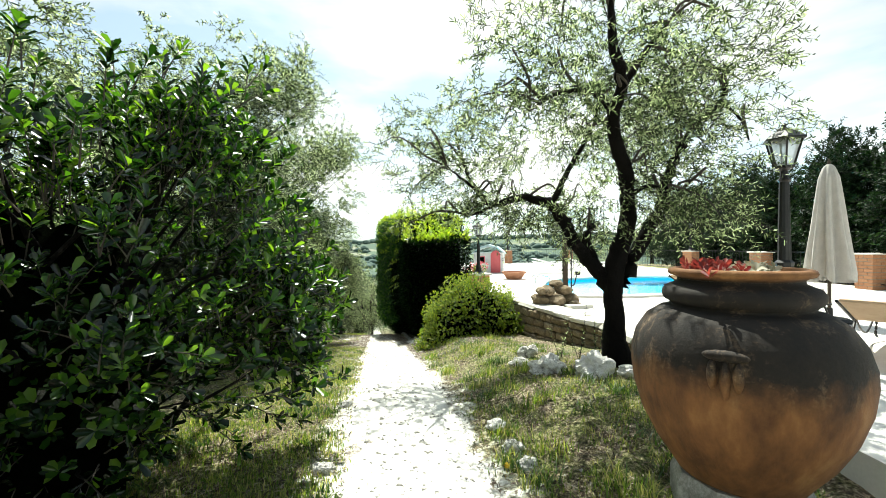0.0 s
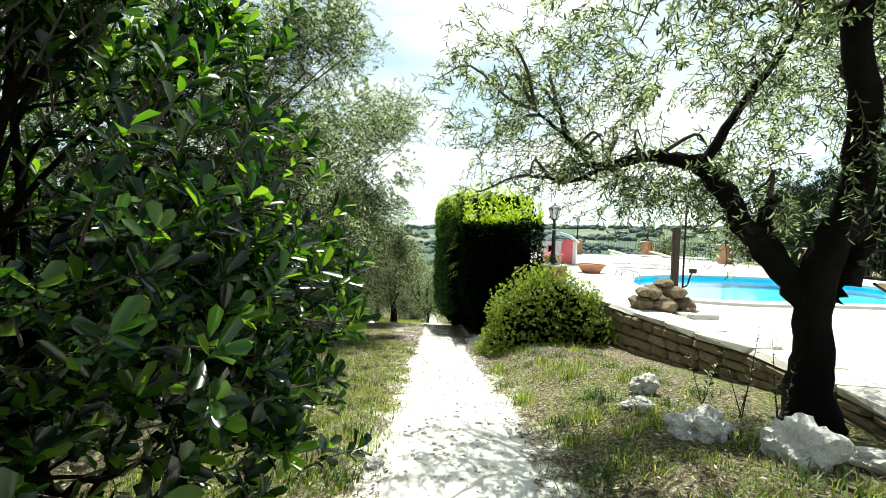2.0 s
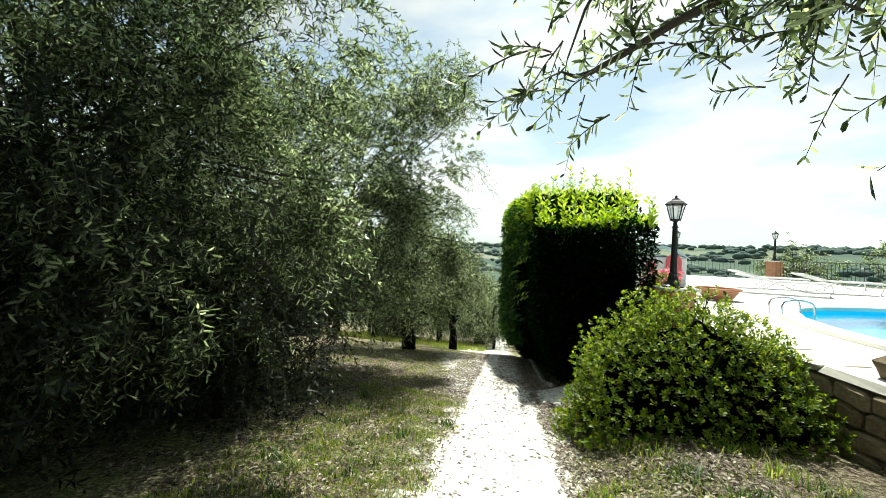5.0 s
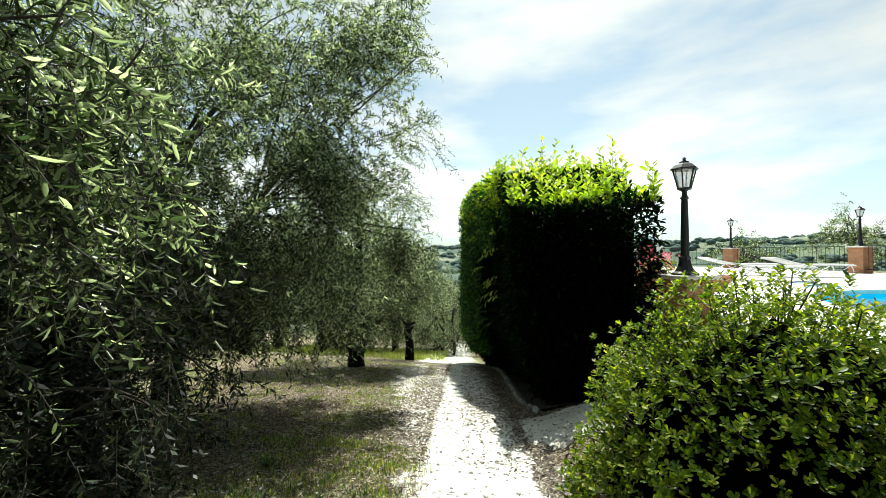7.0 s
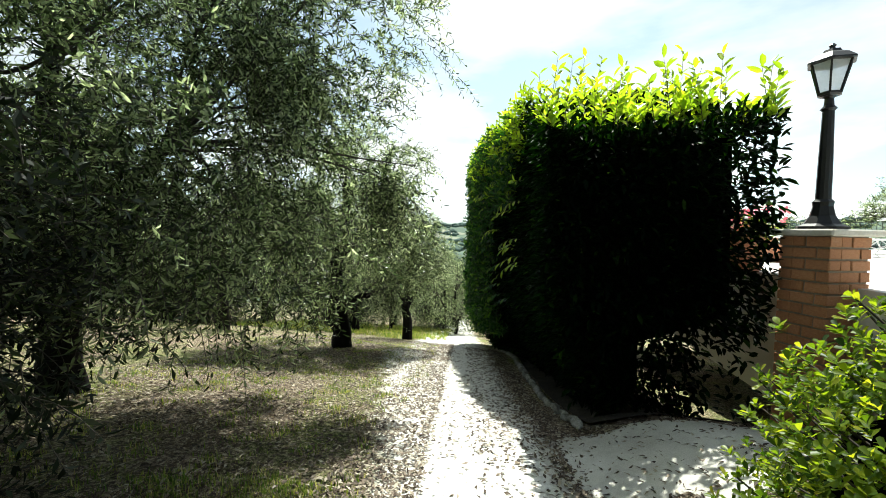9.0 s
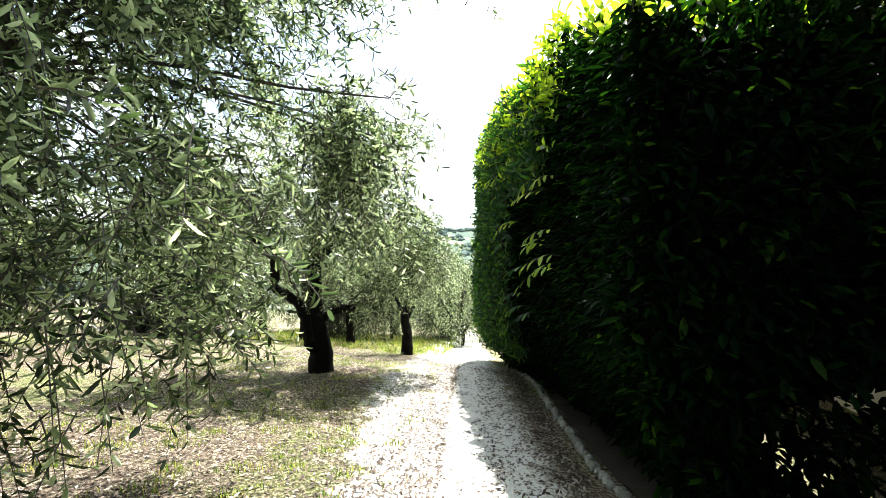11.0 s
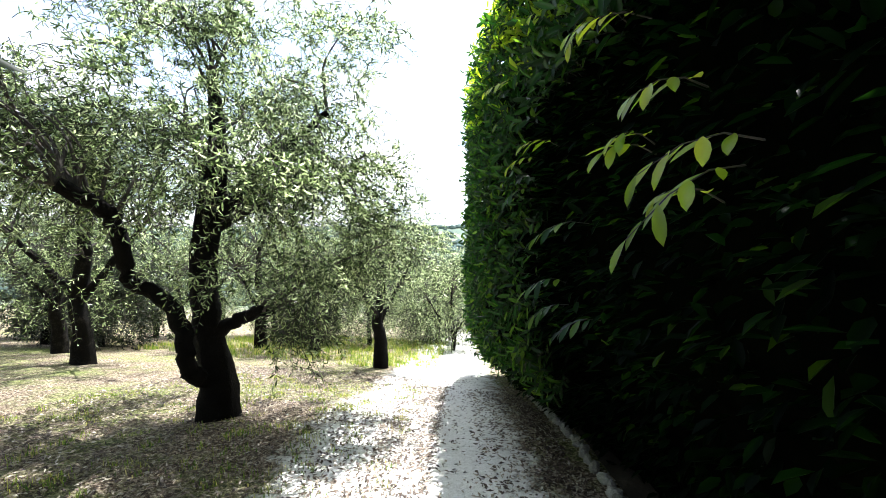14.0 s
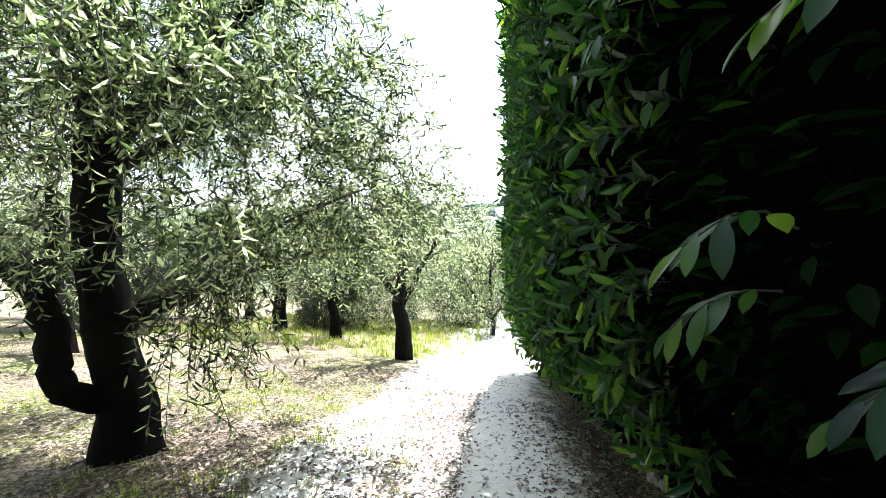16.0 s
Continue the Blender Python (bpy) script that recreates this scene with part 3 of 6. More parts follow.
ground = new("ground", mesh_from("ground", np.stack([GX, GYY, GZZ], -1).reshape(-1, 3), np.stack([idx[:-1, :-1], idx[:-1, 1:], idx[1:, 1:], idx[1:, :-1]], -1).reshape(-1, 4), ground_mat, True))
tagged(ground, "dry grass and bare soil sloping down into a green valley", "ground", kind="structure")


def path_half(y):
    return 0.42 + 0.12 * step(8, 14, y)


py = np.arange(-3, 24.0, 0.05)
cols = np.linspace(-1, 1, 17)
rag = np.array([[0.16 * noise.noise(Vector((3.0, y * 1.3, 0))) + 0.09 * noise.noise(Vector((3.0, y * 5, 0))) + 0.05 * noise.noise(Vector((3.0, y * 14, 0))), 0.16 * noise.noise(Vector((9.0, y * 1.2, 4))) + 0.09 * noise.noise(Vector((9.0, y * 5, 4))) + 0.05 * noise.noise(Vector((9.0, y * 14, 4)))] for y in py])
PX = np.empty((len(py), len(cols)))
for j, c in enumerate(cols):
    PX[:, j] = path_x(py) + c * path_half(py) + np.where(c < 0, rag[:, 0] * -c, rag[:, 1] * c)
PY = np.repeat(py[:, None], len(cols), 1)
PZ = lie(PX, PY) + 0.022 - 0.06 * np.abs(cols)[None, :] ** 6 + rng.normal(0, 0.003, PX.shape)
idx = np.arange(PX.size).reshape(PX.shape)
path_ob = new("path", mesh_from("path", np.stack([PX, PY, PZ], -1).reshape(-1, 3), np.stack([idx[:-1, :-1], idx[:-1, 1:], idx[1:, 1:], idx[1:, :-1]], -1).reshape(-1, 4), ground_mat, True))
tagged(path_ob, "sunlit white gravel footpath running downhill", "path", kind="structure")

# gravel spilling off towards the terrace in front of the hedge
sa_, sr_ = np.linspace(0, 2 * np.pi, 72, endpoint=False), np.linspace(0, 1, 9)
edge = np.array([1 + 0.35 * noise.noise(Vector((math.cos(a) * 2, math.sin(a) * 2, 7))) + 0.12 * noise.noise(Vector((math.cos(a) * 9, math.sin(a) * 9, 1))) for a in sa_])
SX = -0.35 + 1.05 * sr_[:, None] * edge[None, :] * np.cos(sa_)[None, :]
SY = 9.75 + 0.7 * sr_[:, None] * edge[None, :] * np.sin(sa_)[None, :]
SZ = lie(SX, SY) + 0.02 - 0.05 * sr_[:, None] ** 6
k0 = np.arange(8)[:, None] * 72
k1 = np.arange(72)[None, :]
k2 = (k1 + 1) % 72
side_path = new("side_path", mesh_from("side_path", np.stack([SX, SY, SZ], -1).reshape(-1, 3), np.stack([k0 + k1, k0 + k2, k0 + 72 + k2, k0 + 72 + k1], -1).reshape(-1, 4), gravel, True))
tagged(side_path, "patch of white gravel between the bush and the hedge", "path", kind="structure")

DECK = 0.18
EDGE = [(3.0, -7.0), (2.35, -1.0), (2.2, 1.0), (2.25, 3.0), (2.26, 5.3), (2.03, 6.1), (1.66, 7.5), (1.3, 9.0), (1.12, 10.2), (1.0, 14.0), (0.6, 20.0), (0.4, 27.0)]
RIM = EDGE + [(8.2, 26.4), (10.2, 22.0), (10.6, 14.0), (10.9, 6.0), (10.5, -7.0)]
POOL = smooth_path([(2.78, 11.2), (2.72, 10.0), (2.95, 8.95), (3.8, 8.75), (5.0, 9.0), (6.3, 9.15), (7.6, 9.7), (8.4, 10.9), (8.6, 12.4), (8.0, 13.6), (6.4, 13.9), (4.7, 13.6), (3.4, 12.7), (2.78, 11.2)], 6)[:-1, :2]


def ring_edges(bm, pts, z):
    vs = [bm.verts.new((x, y, z)) for x, y in pts]
    return vs, [bm.edges.new((vs[k], vs[(k + 1) % len(vs)])) for k in range(len(vs))]


bm = bmesh.new()
va, ea = ring_edges(bm, RIM, DECK)
vb, eb = ring_edges(bm, POOL, DECK)
bmesh.ops.triangle_fill(bm, edges=ea + eb, use_beauty=True, normal=(0, 0, 1))
low = [bm.verts.new((v.co.x, v.co.y, -1.0)) for v in va]
for k in range(len(va)):
    bm.faces.new((va[k], low[k], low[(k + 1) % len(va)], va[(k + 1) % len(va)]))
deck = part("pavement", bm, deck_mat)
tagged(deck, "pale paved terrace round the swimming pool", "terrace", kind="structure")

pool = thing("swimming_pool", "curved swimming pool with bright blue water and white rim", "swimming pool")
bm = bmesh.new()
vt = [bm.verts.new((x, y, DECK - 0.004)) for x, y in POOL]
vl = [bm.verts.new((x, y, DECK - 1.4)) for x, y in POOL]
for k in range(len(vt)):
    q = (k + 1) % len(vt)
    bm.faces.new((vt[k], vt[q], vl[q], vl[k]))
bm.faces.new(vl)
part("basin", bm, pool_paint, pool, "light blue painted basin")
bm = bmesh.new()
bm.faces.new([bm.verts.new((x, y, DECK - 0.07)) for x, y in POOL])
bmesh.ops.triangulate(bm, faces=bm.faces[:])
water = part("water", bm, water_mat, pool, "clear still water")
water.visible_shadow = False
cen = POOL.mean(0)
bm = bmesh.new()
secs = []
for k, (x, y) in enumerate(POOL):
    a, b = POOL[k - 1], POOL[(k + 1) % len(POOL)]
    t = unit(b - a)
    o = np.array([t[1], -t[0]])
    if np.dot(o, np.array([x, y]) - cen) < 0:
        o = -o
    secs.append([bm.verts.new((x + o[0] * u, y + o[1] * u, DECK + h)) for u, h in ((-0.03, -0.03), (-0.03, 0.035), (0.0, 0.05), (0.28, 0.045), (0.3, 0.004))])
for k in range(len(secs)):
    a, b = secs[k], secs[(k + 1) % len(secs)]
    for j in range(4):
        bm.faces.new((a[j], b[j], b[j + 1], a[j + 1]))
part("coping", bm, flag_stone, pool, "pale stone rim")

# ---- retaining wall of rough stone with a flagstone cap ----
edge_line = smooth_path([(x, y, 0) for x, y in EDGE[3:9]], 8)[:, :2]
seg = np.r_[0, np.cumsum(np.linalg.norm(np.diff(edge_line, axis=0), axis=1))]


def on_edge(s):
    x, y = np.interp(s, seg, edge_line[:, 0]), np.interp(s, seg, edge_line[:, 1])
    x2, y2 = np.interp(s + 0.05, seg, edge_line[:, 0]), np.interp(s + 0.05, seg, edge_line[:, 1])
    return x, y, math.degrees(math.atan2(y2 - y, x2 - x)) if s < seg[-1] - 0.06 else 107.0


bm = bmesh.new()
prev = None
for s in np.arange(0, seg[-1], 0.1):
    x, y, a = on_edge(s)
    nxv, nyv = -math.sin(radians(a)), math.cos(radians(a))
    row = [bm.verts.new((x + nxv * u, y + nyv * u, h)) for u, h in ((0.03, float(lie(x, y)) - 0.35), (0.03, DECK - 0.01), (-0.4, DECK - 0.01))]
    if prev:
        for j in range(2):
            bm.faces.new((prev[j], row[j], row[j + 1], prev[j + 1]))
    prev = row
wall = part("wall_retaining", bm, mortar)
tagged(wall, "low rough stone retaining wall below the pool terrace", "wall", kind="structure")


def rock_mesh(name, material, seed, detail=2, rough=0.35, flat=1.0):
    bm = bmesh.new()
    bmesh.ops.create_icosphere(bm, subdivisions=detail, radius=0.5)
    for v in bm.verts:
        d = noise.noise(v.co * 2.2 + Vector((seed * 7.1, 0, 0))) + 0.5 * noise.noise(v.co * 5.1 + Vector((0, seed * 3.3, 0))) - (0.55 * abs(noise.noise(v.co * 7.3 + Vector((seed, seed, 0)))) + 0.25 * noise.noise(v.co * 19.0)) * (detail > 3)
        v.co *= 1 + rough * d
        v.co.z *= flat
    me = bpy.data.meshes.new(name)
    bm.to_mesh(me)
    bm.free()
    me.materials.append(material)
    return me


def block_mesh(name, material, seed, cut=0.16):
    bm = bmesh.new()
    box(bm, -0.5, -0.5, -0.5, 0.5, 0.5, 0.5)
    r = random.Random(seed)
    for v in bm.verts:
        v.co += Vector((r.uniform(-0.07, 0.07), r.uniform(-0.07, 0.07), r.uniform(-0.09, 0.09)))
    bmesh.ops.bevel(bm, geom=bm.edges[:], offset=cut, segments=1, affect="EDGES")
    me = bpy.data.meshes.new(name)
    bm.to_mesh(me)
    bm.free()
    me.materials.append(material)
    return me


rr = random.Random(3)
stones = [block_mesh("stone", brown_stone, k) for k in range(6)]
for row in range(4):
    s = 0.1 + 0.1 * row
    while s < seg[-1] - 0.2:
        w = rr.uniform(0.18, 0.42)
        x, y, a = on_edge(s + w / 2)
        foot = float(lie(x - 0.1, y))
        h = (DECK - 0.06 - foot + 0.1) / 4
        m = pose(x, y, foot - 0.08 + h * (row + 0.5), 0, 0, a) @ pose(0, 0.02, 0, rr.uniform(-4, 4), rr.uniform(-5, 5), rr.uniform(-4, 4)) @ Matrix.Diagonal((w * 0.95, 0.17, h * 0.93, 1))
        piece("stone", rr.choice(stones), wall, m)
        s += w
caps = [block_mesh("cap_stone", flag_stone, 20 + k, 0.07) for k in range(4)]
s = 0.0
while s < seg[-1] - 0.3:
    w = rr.uniform(0.4, 0.75)
    x, y, a = on_edge(s + w / 2)
    m = pose(x, y, DECK + 0.005, 0, 0, a + rr.uniform(-3, 3)) @ pose(0, -0.13, 0, rr.uniform(-1, 1), rr.uniform(-1, 1), 0) @ Matrix.Diagonal((w * 0.97, rr.uniform(0.42, 0.5), 0.07, 1))
    piece("cap_stone", rr.choice(caps), wall, m)
    s += w

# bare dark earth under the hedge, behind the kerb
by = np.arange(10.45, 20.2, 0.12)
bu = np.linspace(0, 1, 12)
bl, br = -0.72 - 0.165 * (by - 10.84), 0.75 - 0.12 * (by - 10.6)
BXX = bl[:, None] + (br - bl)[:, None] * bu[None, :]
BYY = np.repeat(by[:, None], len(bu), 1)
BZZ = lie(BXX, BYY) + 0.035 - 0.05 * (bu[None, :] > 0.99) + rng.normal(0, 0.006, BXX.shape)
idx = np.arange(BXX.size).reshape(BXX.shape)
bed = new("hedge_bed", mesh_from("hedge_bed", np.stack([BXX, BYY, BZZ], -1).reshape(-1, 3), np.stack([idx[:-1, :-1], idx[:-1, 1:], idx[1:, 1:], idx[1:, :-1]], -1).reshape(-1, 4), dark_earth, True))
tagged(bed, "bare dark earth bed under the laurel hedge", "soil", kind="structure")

# kerb stones along the far part of the path
kerb = thing("kerb", "line of small rough grey kerb stones beside the path", "kerb", at=(-0.9, 10.8, 0))
kerb["kind"] = "structure"
kmesh = [rock_mesh("kerb_stone", kerb_rock, 40 + k, 2, 0.4, 0.7) for k in range(4)]
y = 10.5
while y < 21:
    x = -0.80 - 0.165 * (y - 10.84) + rr.uniform(-0.02, 0.02)
    w = rr.uniform(0.06, 0.12)
    piece("kerb_stone", rr.choice(kmesh), kerb, Matrix.Translation((0.9, -10.8, 0)) @ pose(x, y, float(lie(x, y)) + 0.035, 0, 0, 99 + rr.uniform(-25, 25)) @ Matrix.Diagonal((w * 1.1, rr.uniform(0.06, 0.1), rr.uniform(0.08, 0.13), 1)))
    y += w * rr.uniform(0.95, 1.3)


# ---- rocks, pebbles ----
def rock(x, y, sx, sy, sz, seed, label, name="rock", turn=0.0, sink=0.3):
    ob = new(name, rock_mesh(name, white_rock, seed, 4, 0.42))
    k = 0.9 if sx > 0.15 else 1.0
    ob.matrix_world = pose(x, y, float(lie(x, y)) + k * sz * (0.5 - sink), 0, 0, turn) @ Matrix.Diagonal((sx * k, sy * k, sz * k, 1))
    return tagged(ob, label, "rock", "rocks by the olive tree")


rock(1.06, 4.05, 0.4, 0.32, 0.28, 1, "sunlit white limestone rock lying in dry grass", turn=20)
rock(1.4, 3.76, 0.38, 0.32, 0.38, 2, "chunky grey white limestone rock below the olive tree")
rock(1.84, 3.66, 0.52, 0.24, 0.2, 3, "long flat pale rock at the edge of the olive bed", turn=-12)
rock(1.02, 5.0, 0.24, 0.22, 0.26, 4, "small white rock standing in dry grass")
rock(1.14, 5.2, 0.2, 0.18, 0.2, 5, "small white rock standing in dry grass")
rock(0.86, 4.6, 0.22, 0.2, 0.12, 6, "low pale stone half sunk in grass")
rock(0.46, 2.72, 0.14, 0.11, 0.1, 7, "small white stone on the path edge")
rock(0.52, 2.5, 0.12, 0.12, 0.08, 8, "small white stone on the path edge")
rock(0.4, 3.05, 0.18, 0.13, 0.1, 9, "small white stone on the path edge")
rock(-0.88, 3.6, 0.1, 0.1, 0.07, 10, "small pale stone on the path edge")
rock(-0.75, 2.5, 0.14, 0.1, 0.08, 11, "small pale stone on the path edge")


def scatter(n, y0, y1, place):
    ys = rng.uniform(y0, y1, n)
    xs = place(ys, n)
    return xs, ys, lie(xs, ys)


def pebbles():
    """Loose stones on and beside the path."""
    n = 7500
    ys = 1.2 + 18 * rng.random(n) ** 1.3
    xs = path_x(ys) + rng.normal(0, 0.34, n) * (1 + 0.4 * step(8, 14, ys))
    z = lie(xs, ys) + 0.022 - 0.06 * np.clip(np.abs(xs - path_x(ys)) / path_half(ys), 0, 1) ** 6
    z = np.maximum(z, lie(xs, ys))
    size = 0.004 + 0.02 * rng.random(n) ** 5
    base = np.array([(1, 0, 0), (-0.5, 0.87, 0), (-0.5, -0.87, 0), (0.1, 0.1, 0.75), (0, 0, -0.5)])
    tri = np.array([(0, 1, 3), (1, 2, 3), (2, 0, 3), (1, 0, 4), (2, 1, 4), (0, 2, 4)])
    v = base[None] * size[:, None, None] * rng.uniform(0.7, 1.4, (n, 5, 3))
    a = rng.uniform(0, 6.28, n)
    c, s = np.cos(a)[:, None], np.sin(a)[:, None]
    v = np.stack([v[..., 0] * c - v[..., 1] * s, v[..., 0] * s + v[..., 1] * c, v[..., 2]], -1) + np.stack([xs, ys, z], -1)[:, None, :]
    f = tri[None] + (np.arange(n) * 5)[:, None, None]
    ob = new("pebbles", mesh_from("pebbles", v.reshape(-1, 3), f.reshape(-1, 3), pebble))
    tagged(ob, "loose white pebbles scattered over the footpath", "pebbles", kind="stuff")


pebbles()


def blades(name, xs, ys, hgt, wid, material, label, lean=0.5):
    n = len(xs)
    z = lie(xs, ys)
    a = rng.uniform(0, 6.28, n)
    d = np.stack([np.cos(a), np.sin(a), np.zeros(n)], -1)
    p = np.stack([xs, ys, z - 0.005], -1)
    side = np.stack([-np.sin(a), np.cos(a), np.zeros(n)], -1) * (wid * rng.uniform(0.6, 1.2, n))[:, None]
    h = hgt * rng.uniform(0.4, 1.2, n)
    bend = d * (h * lean * rng.uniform(0.1, 1.3, n))[:, None]
    up = np.array([0, 0, 1.0])
    mid = p + bend * 0.35 + up * (h * 0.6)[:, None]
    tip = p + bend + up * h[:, None]
    v = np.stack([p - side, p + side, mid + side * 0.6, tip, mid - side * 0.6], 1)
    tri = np.array([(0, 1, 2), (0, 2, 4), (4, 2, 3)])[None] + (np.arange(n) * 5)[:, None, None]
    ob = new(name, mesh_from(name, v.reshape(-1, 3), tri.reshape(-1, 3), material))
    return tagged(ob, label, "grass", kind="stuff")


def tufted(n, y0, y1, off0, off1, tufts, power=1.0):
    """Places in tufts beside the path, by offset from its middle."""
    ty = y0 + (y1 - y0) * rng.random(tufts) ** power
    to = rng.uniform(off0, off1, tufts)
    k = rng.integers(0, tufts, n)
    ys = ty[k] + rng.normal(0, 0.055, n)
    xs = path_x(ty[k]) + to[k] + rng.normal(0, 0.055, n)
    return xs, ys


xs, ys = tufted(46000, 1.3, 9.0, -1.9, -0.48, 1300, 1.3)
blades("grass", xs, ys, 0.042, 0.0036, grass_blade, "short patchy green grass on the left verge")
xs, ys = tufted(15000, 1.3, 7.4, 0.55, 2.1, 420, 1.3)
keep = xs < 2.1
blades("grass", xs[keep], ys[keep], 0.04, 0.0034, grass_blade, "dry yellow and green grass below the olive tree")
xs, ys = tufted(16000, 7.5, 17.0, -4.5, -0.75, 500)
blades("grass", xs, ys, 0.05, 0.004, grass_blade, "thin dry grass between fallen leaves")
xs, ys = tufted(2600, 1.6, 7.3, 0.5, 2.0, 46, 1.2)
keep = xs < 2.1
blades("weeds", xs[keep], ys[keep], 0.1, 0.005, grass_blade, "scattered taller weeds in the dry grass", 0.9)
xs, ys = tufted(20000, 19.2, 28.0, -9.0, -0.8, 800)
blades("grass", xs, ys, 0.16, 0.006, grass_blade, "taller pale green grass at the end of the path")


xs, ys = tufted(1800, 2.2, 6.8, 0.6, 2.2, 40)
keep = xs < 2.1
blades("weeds", xs[keep], ys[keep], 0.075, 0.006, weed_leaf, "clumps of dark green weeds below the olive tree", 1.6)
xs, ys = tufted(2600, 1.6, 8.5, -1.7, -0.5, 60)
blades("weeds", xs, ys, 0.06, 0.007, weed_leaf, "low green weeds in the grass of the verge", 1.2)


def litter():
    n = 60000
    ys = 5.5 + 12.5 * rng.random(n)
    xs = path_x(ys) - 0.1 - 4.5 * rng.random(n) ** 0.8
    under = rng.random(n) < 0.36          # below the hedge
    ys = np.where(under, 6.4 + 10.6 * rng.random(n), ys)
    clump = np.array([noise.noise(Vector((a * 1.3, b * 1.3, 3.0))) for a, b in zip(rng.random(n), ys)])
    xs = np.where(under, path_x(ys) + 0.62 - 0.75 * rng.random(n) ** 1.6 + 0.12 * clump, xs)
    xs = np.where(under & (ys < 8.6), path_x(ys) + 0.45 + 1.2 * rng.random(n), xs)
    bare = (np.abs(xs - path_x(ys)) < 0.45) & (rng.random(n) < np.where(ys < 9.5, 0.85, 0.6))
    xs = np.where(bare, xs - 0.9, xs)
    spill = rng.random(n) < 0.035         # on the gravel in front of the hedge
    ys = np.where(spill, 9.1 + 1.4 * rng.random(n), ys)
    xs = np.where(spill, -1.0 + 1.5 * rng.random(n), xs)
    pos = np.stack([xs, ys, lie(xs, ys) + 0.012 + 0.016 * (np.abs(xs - path_x(ys)) < 0.5)], -1)
    a = rng.uniform(0, 6.28, n)
    along = np.stack([np.cos(a), np.sin(a), rng.normal(0, 0.2, n)], -1)
    face = np.stack([rng.normal(0, 0.3, n), rng.normal(0, 0.3, n), np.ones(n)], -1)
    v, f = leaf_arrays(pos, along, face, rng.uniform(0.025, 0.06, n), rng.uniform(0.009, 0.022, n), SLIM)
    ob = new("fallen_leaves", mesh_from("fallen_leaves", v, f, litter_leaf))
    tagged(ob, "dry fallen olive leaves on the ground", "leaves", kind="stuff")


litter()


def straw():
    n = 22000
    ys = 1.2 + 7.5 * rng.random(n) ** 1.3
    xs = path_x(ys) + np.where(rng.random(n) < 0.5, -0.42 - 1.7 * rng.random(n), 0.42 + 1.7 * rng.random(n))
    pos = np.stack([xs, ys, lie(xs, ys) + 0.01], -1)
    a = rng.uniform(0, 6.28, n)
    along = np.stack([np.cos(a), np.sin(a), rng.normal(0.1, 0.35, n)], -1)
    face = np.stack([rng.normal(0, 0.3, n), rng.normal(0, 0.3, n), np.ones(n)], -1)
    v, f = leaf_arrays(pos, along, face, rng.uniform(0.015, 0.06, n), rng.uniform(0.004, 0.013, n), SLIM)
    ob = new("dry_straw", mesh_from("dry_straw", v, f, litter_leaf))
    tagged(ob, "bits of dry straw and leaves on the verges", "straw", kind="stuff")


straw()


# ---- olive trees ----
def crown_points(n, cx, cy, cz, rx, ry, rz, seed, gap=0.0, shell=0.45, freq=1.1, clump=1, loose=0.1):
    """Points of a crown with an uneven outline and gaps, gathered in sprays, and the way each spray leans."""
    out = []
    off = Vector((seed * 11.3, seed * 5.7, 0))
    while len(out) < max(1, n // clump):
        d = rng.normal(0, 1, 3)
        d /= np.linalg.norm(d)
        r = rng.random() ** shell
        lump = 1 + 0.32 * noise.noise(Vector(d) * 1.9 + off)
        p = d * r * lump
        if noise.noise(Vector(p * np.array([rx, ry, rz])) * freq + off) < gap - 0.35 * rng.random():
            continue
        out.append((cx + p[0] * rx, cy + p[1] * ry, cz + p[2] * rz))
    out = np.array(out)
    lean = rng.normal(0, 0.5, out.shape)
    if clump > 1:
        out, lean = np.repeat(out, clump, 0), np.repeat(lean, clump, 0)
        out = out + rng.normal(0, loose, out.shape) + lean * (loose * rng.uniform(-1.5, 1.5, (len(out), 1)))
    return out, lean


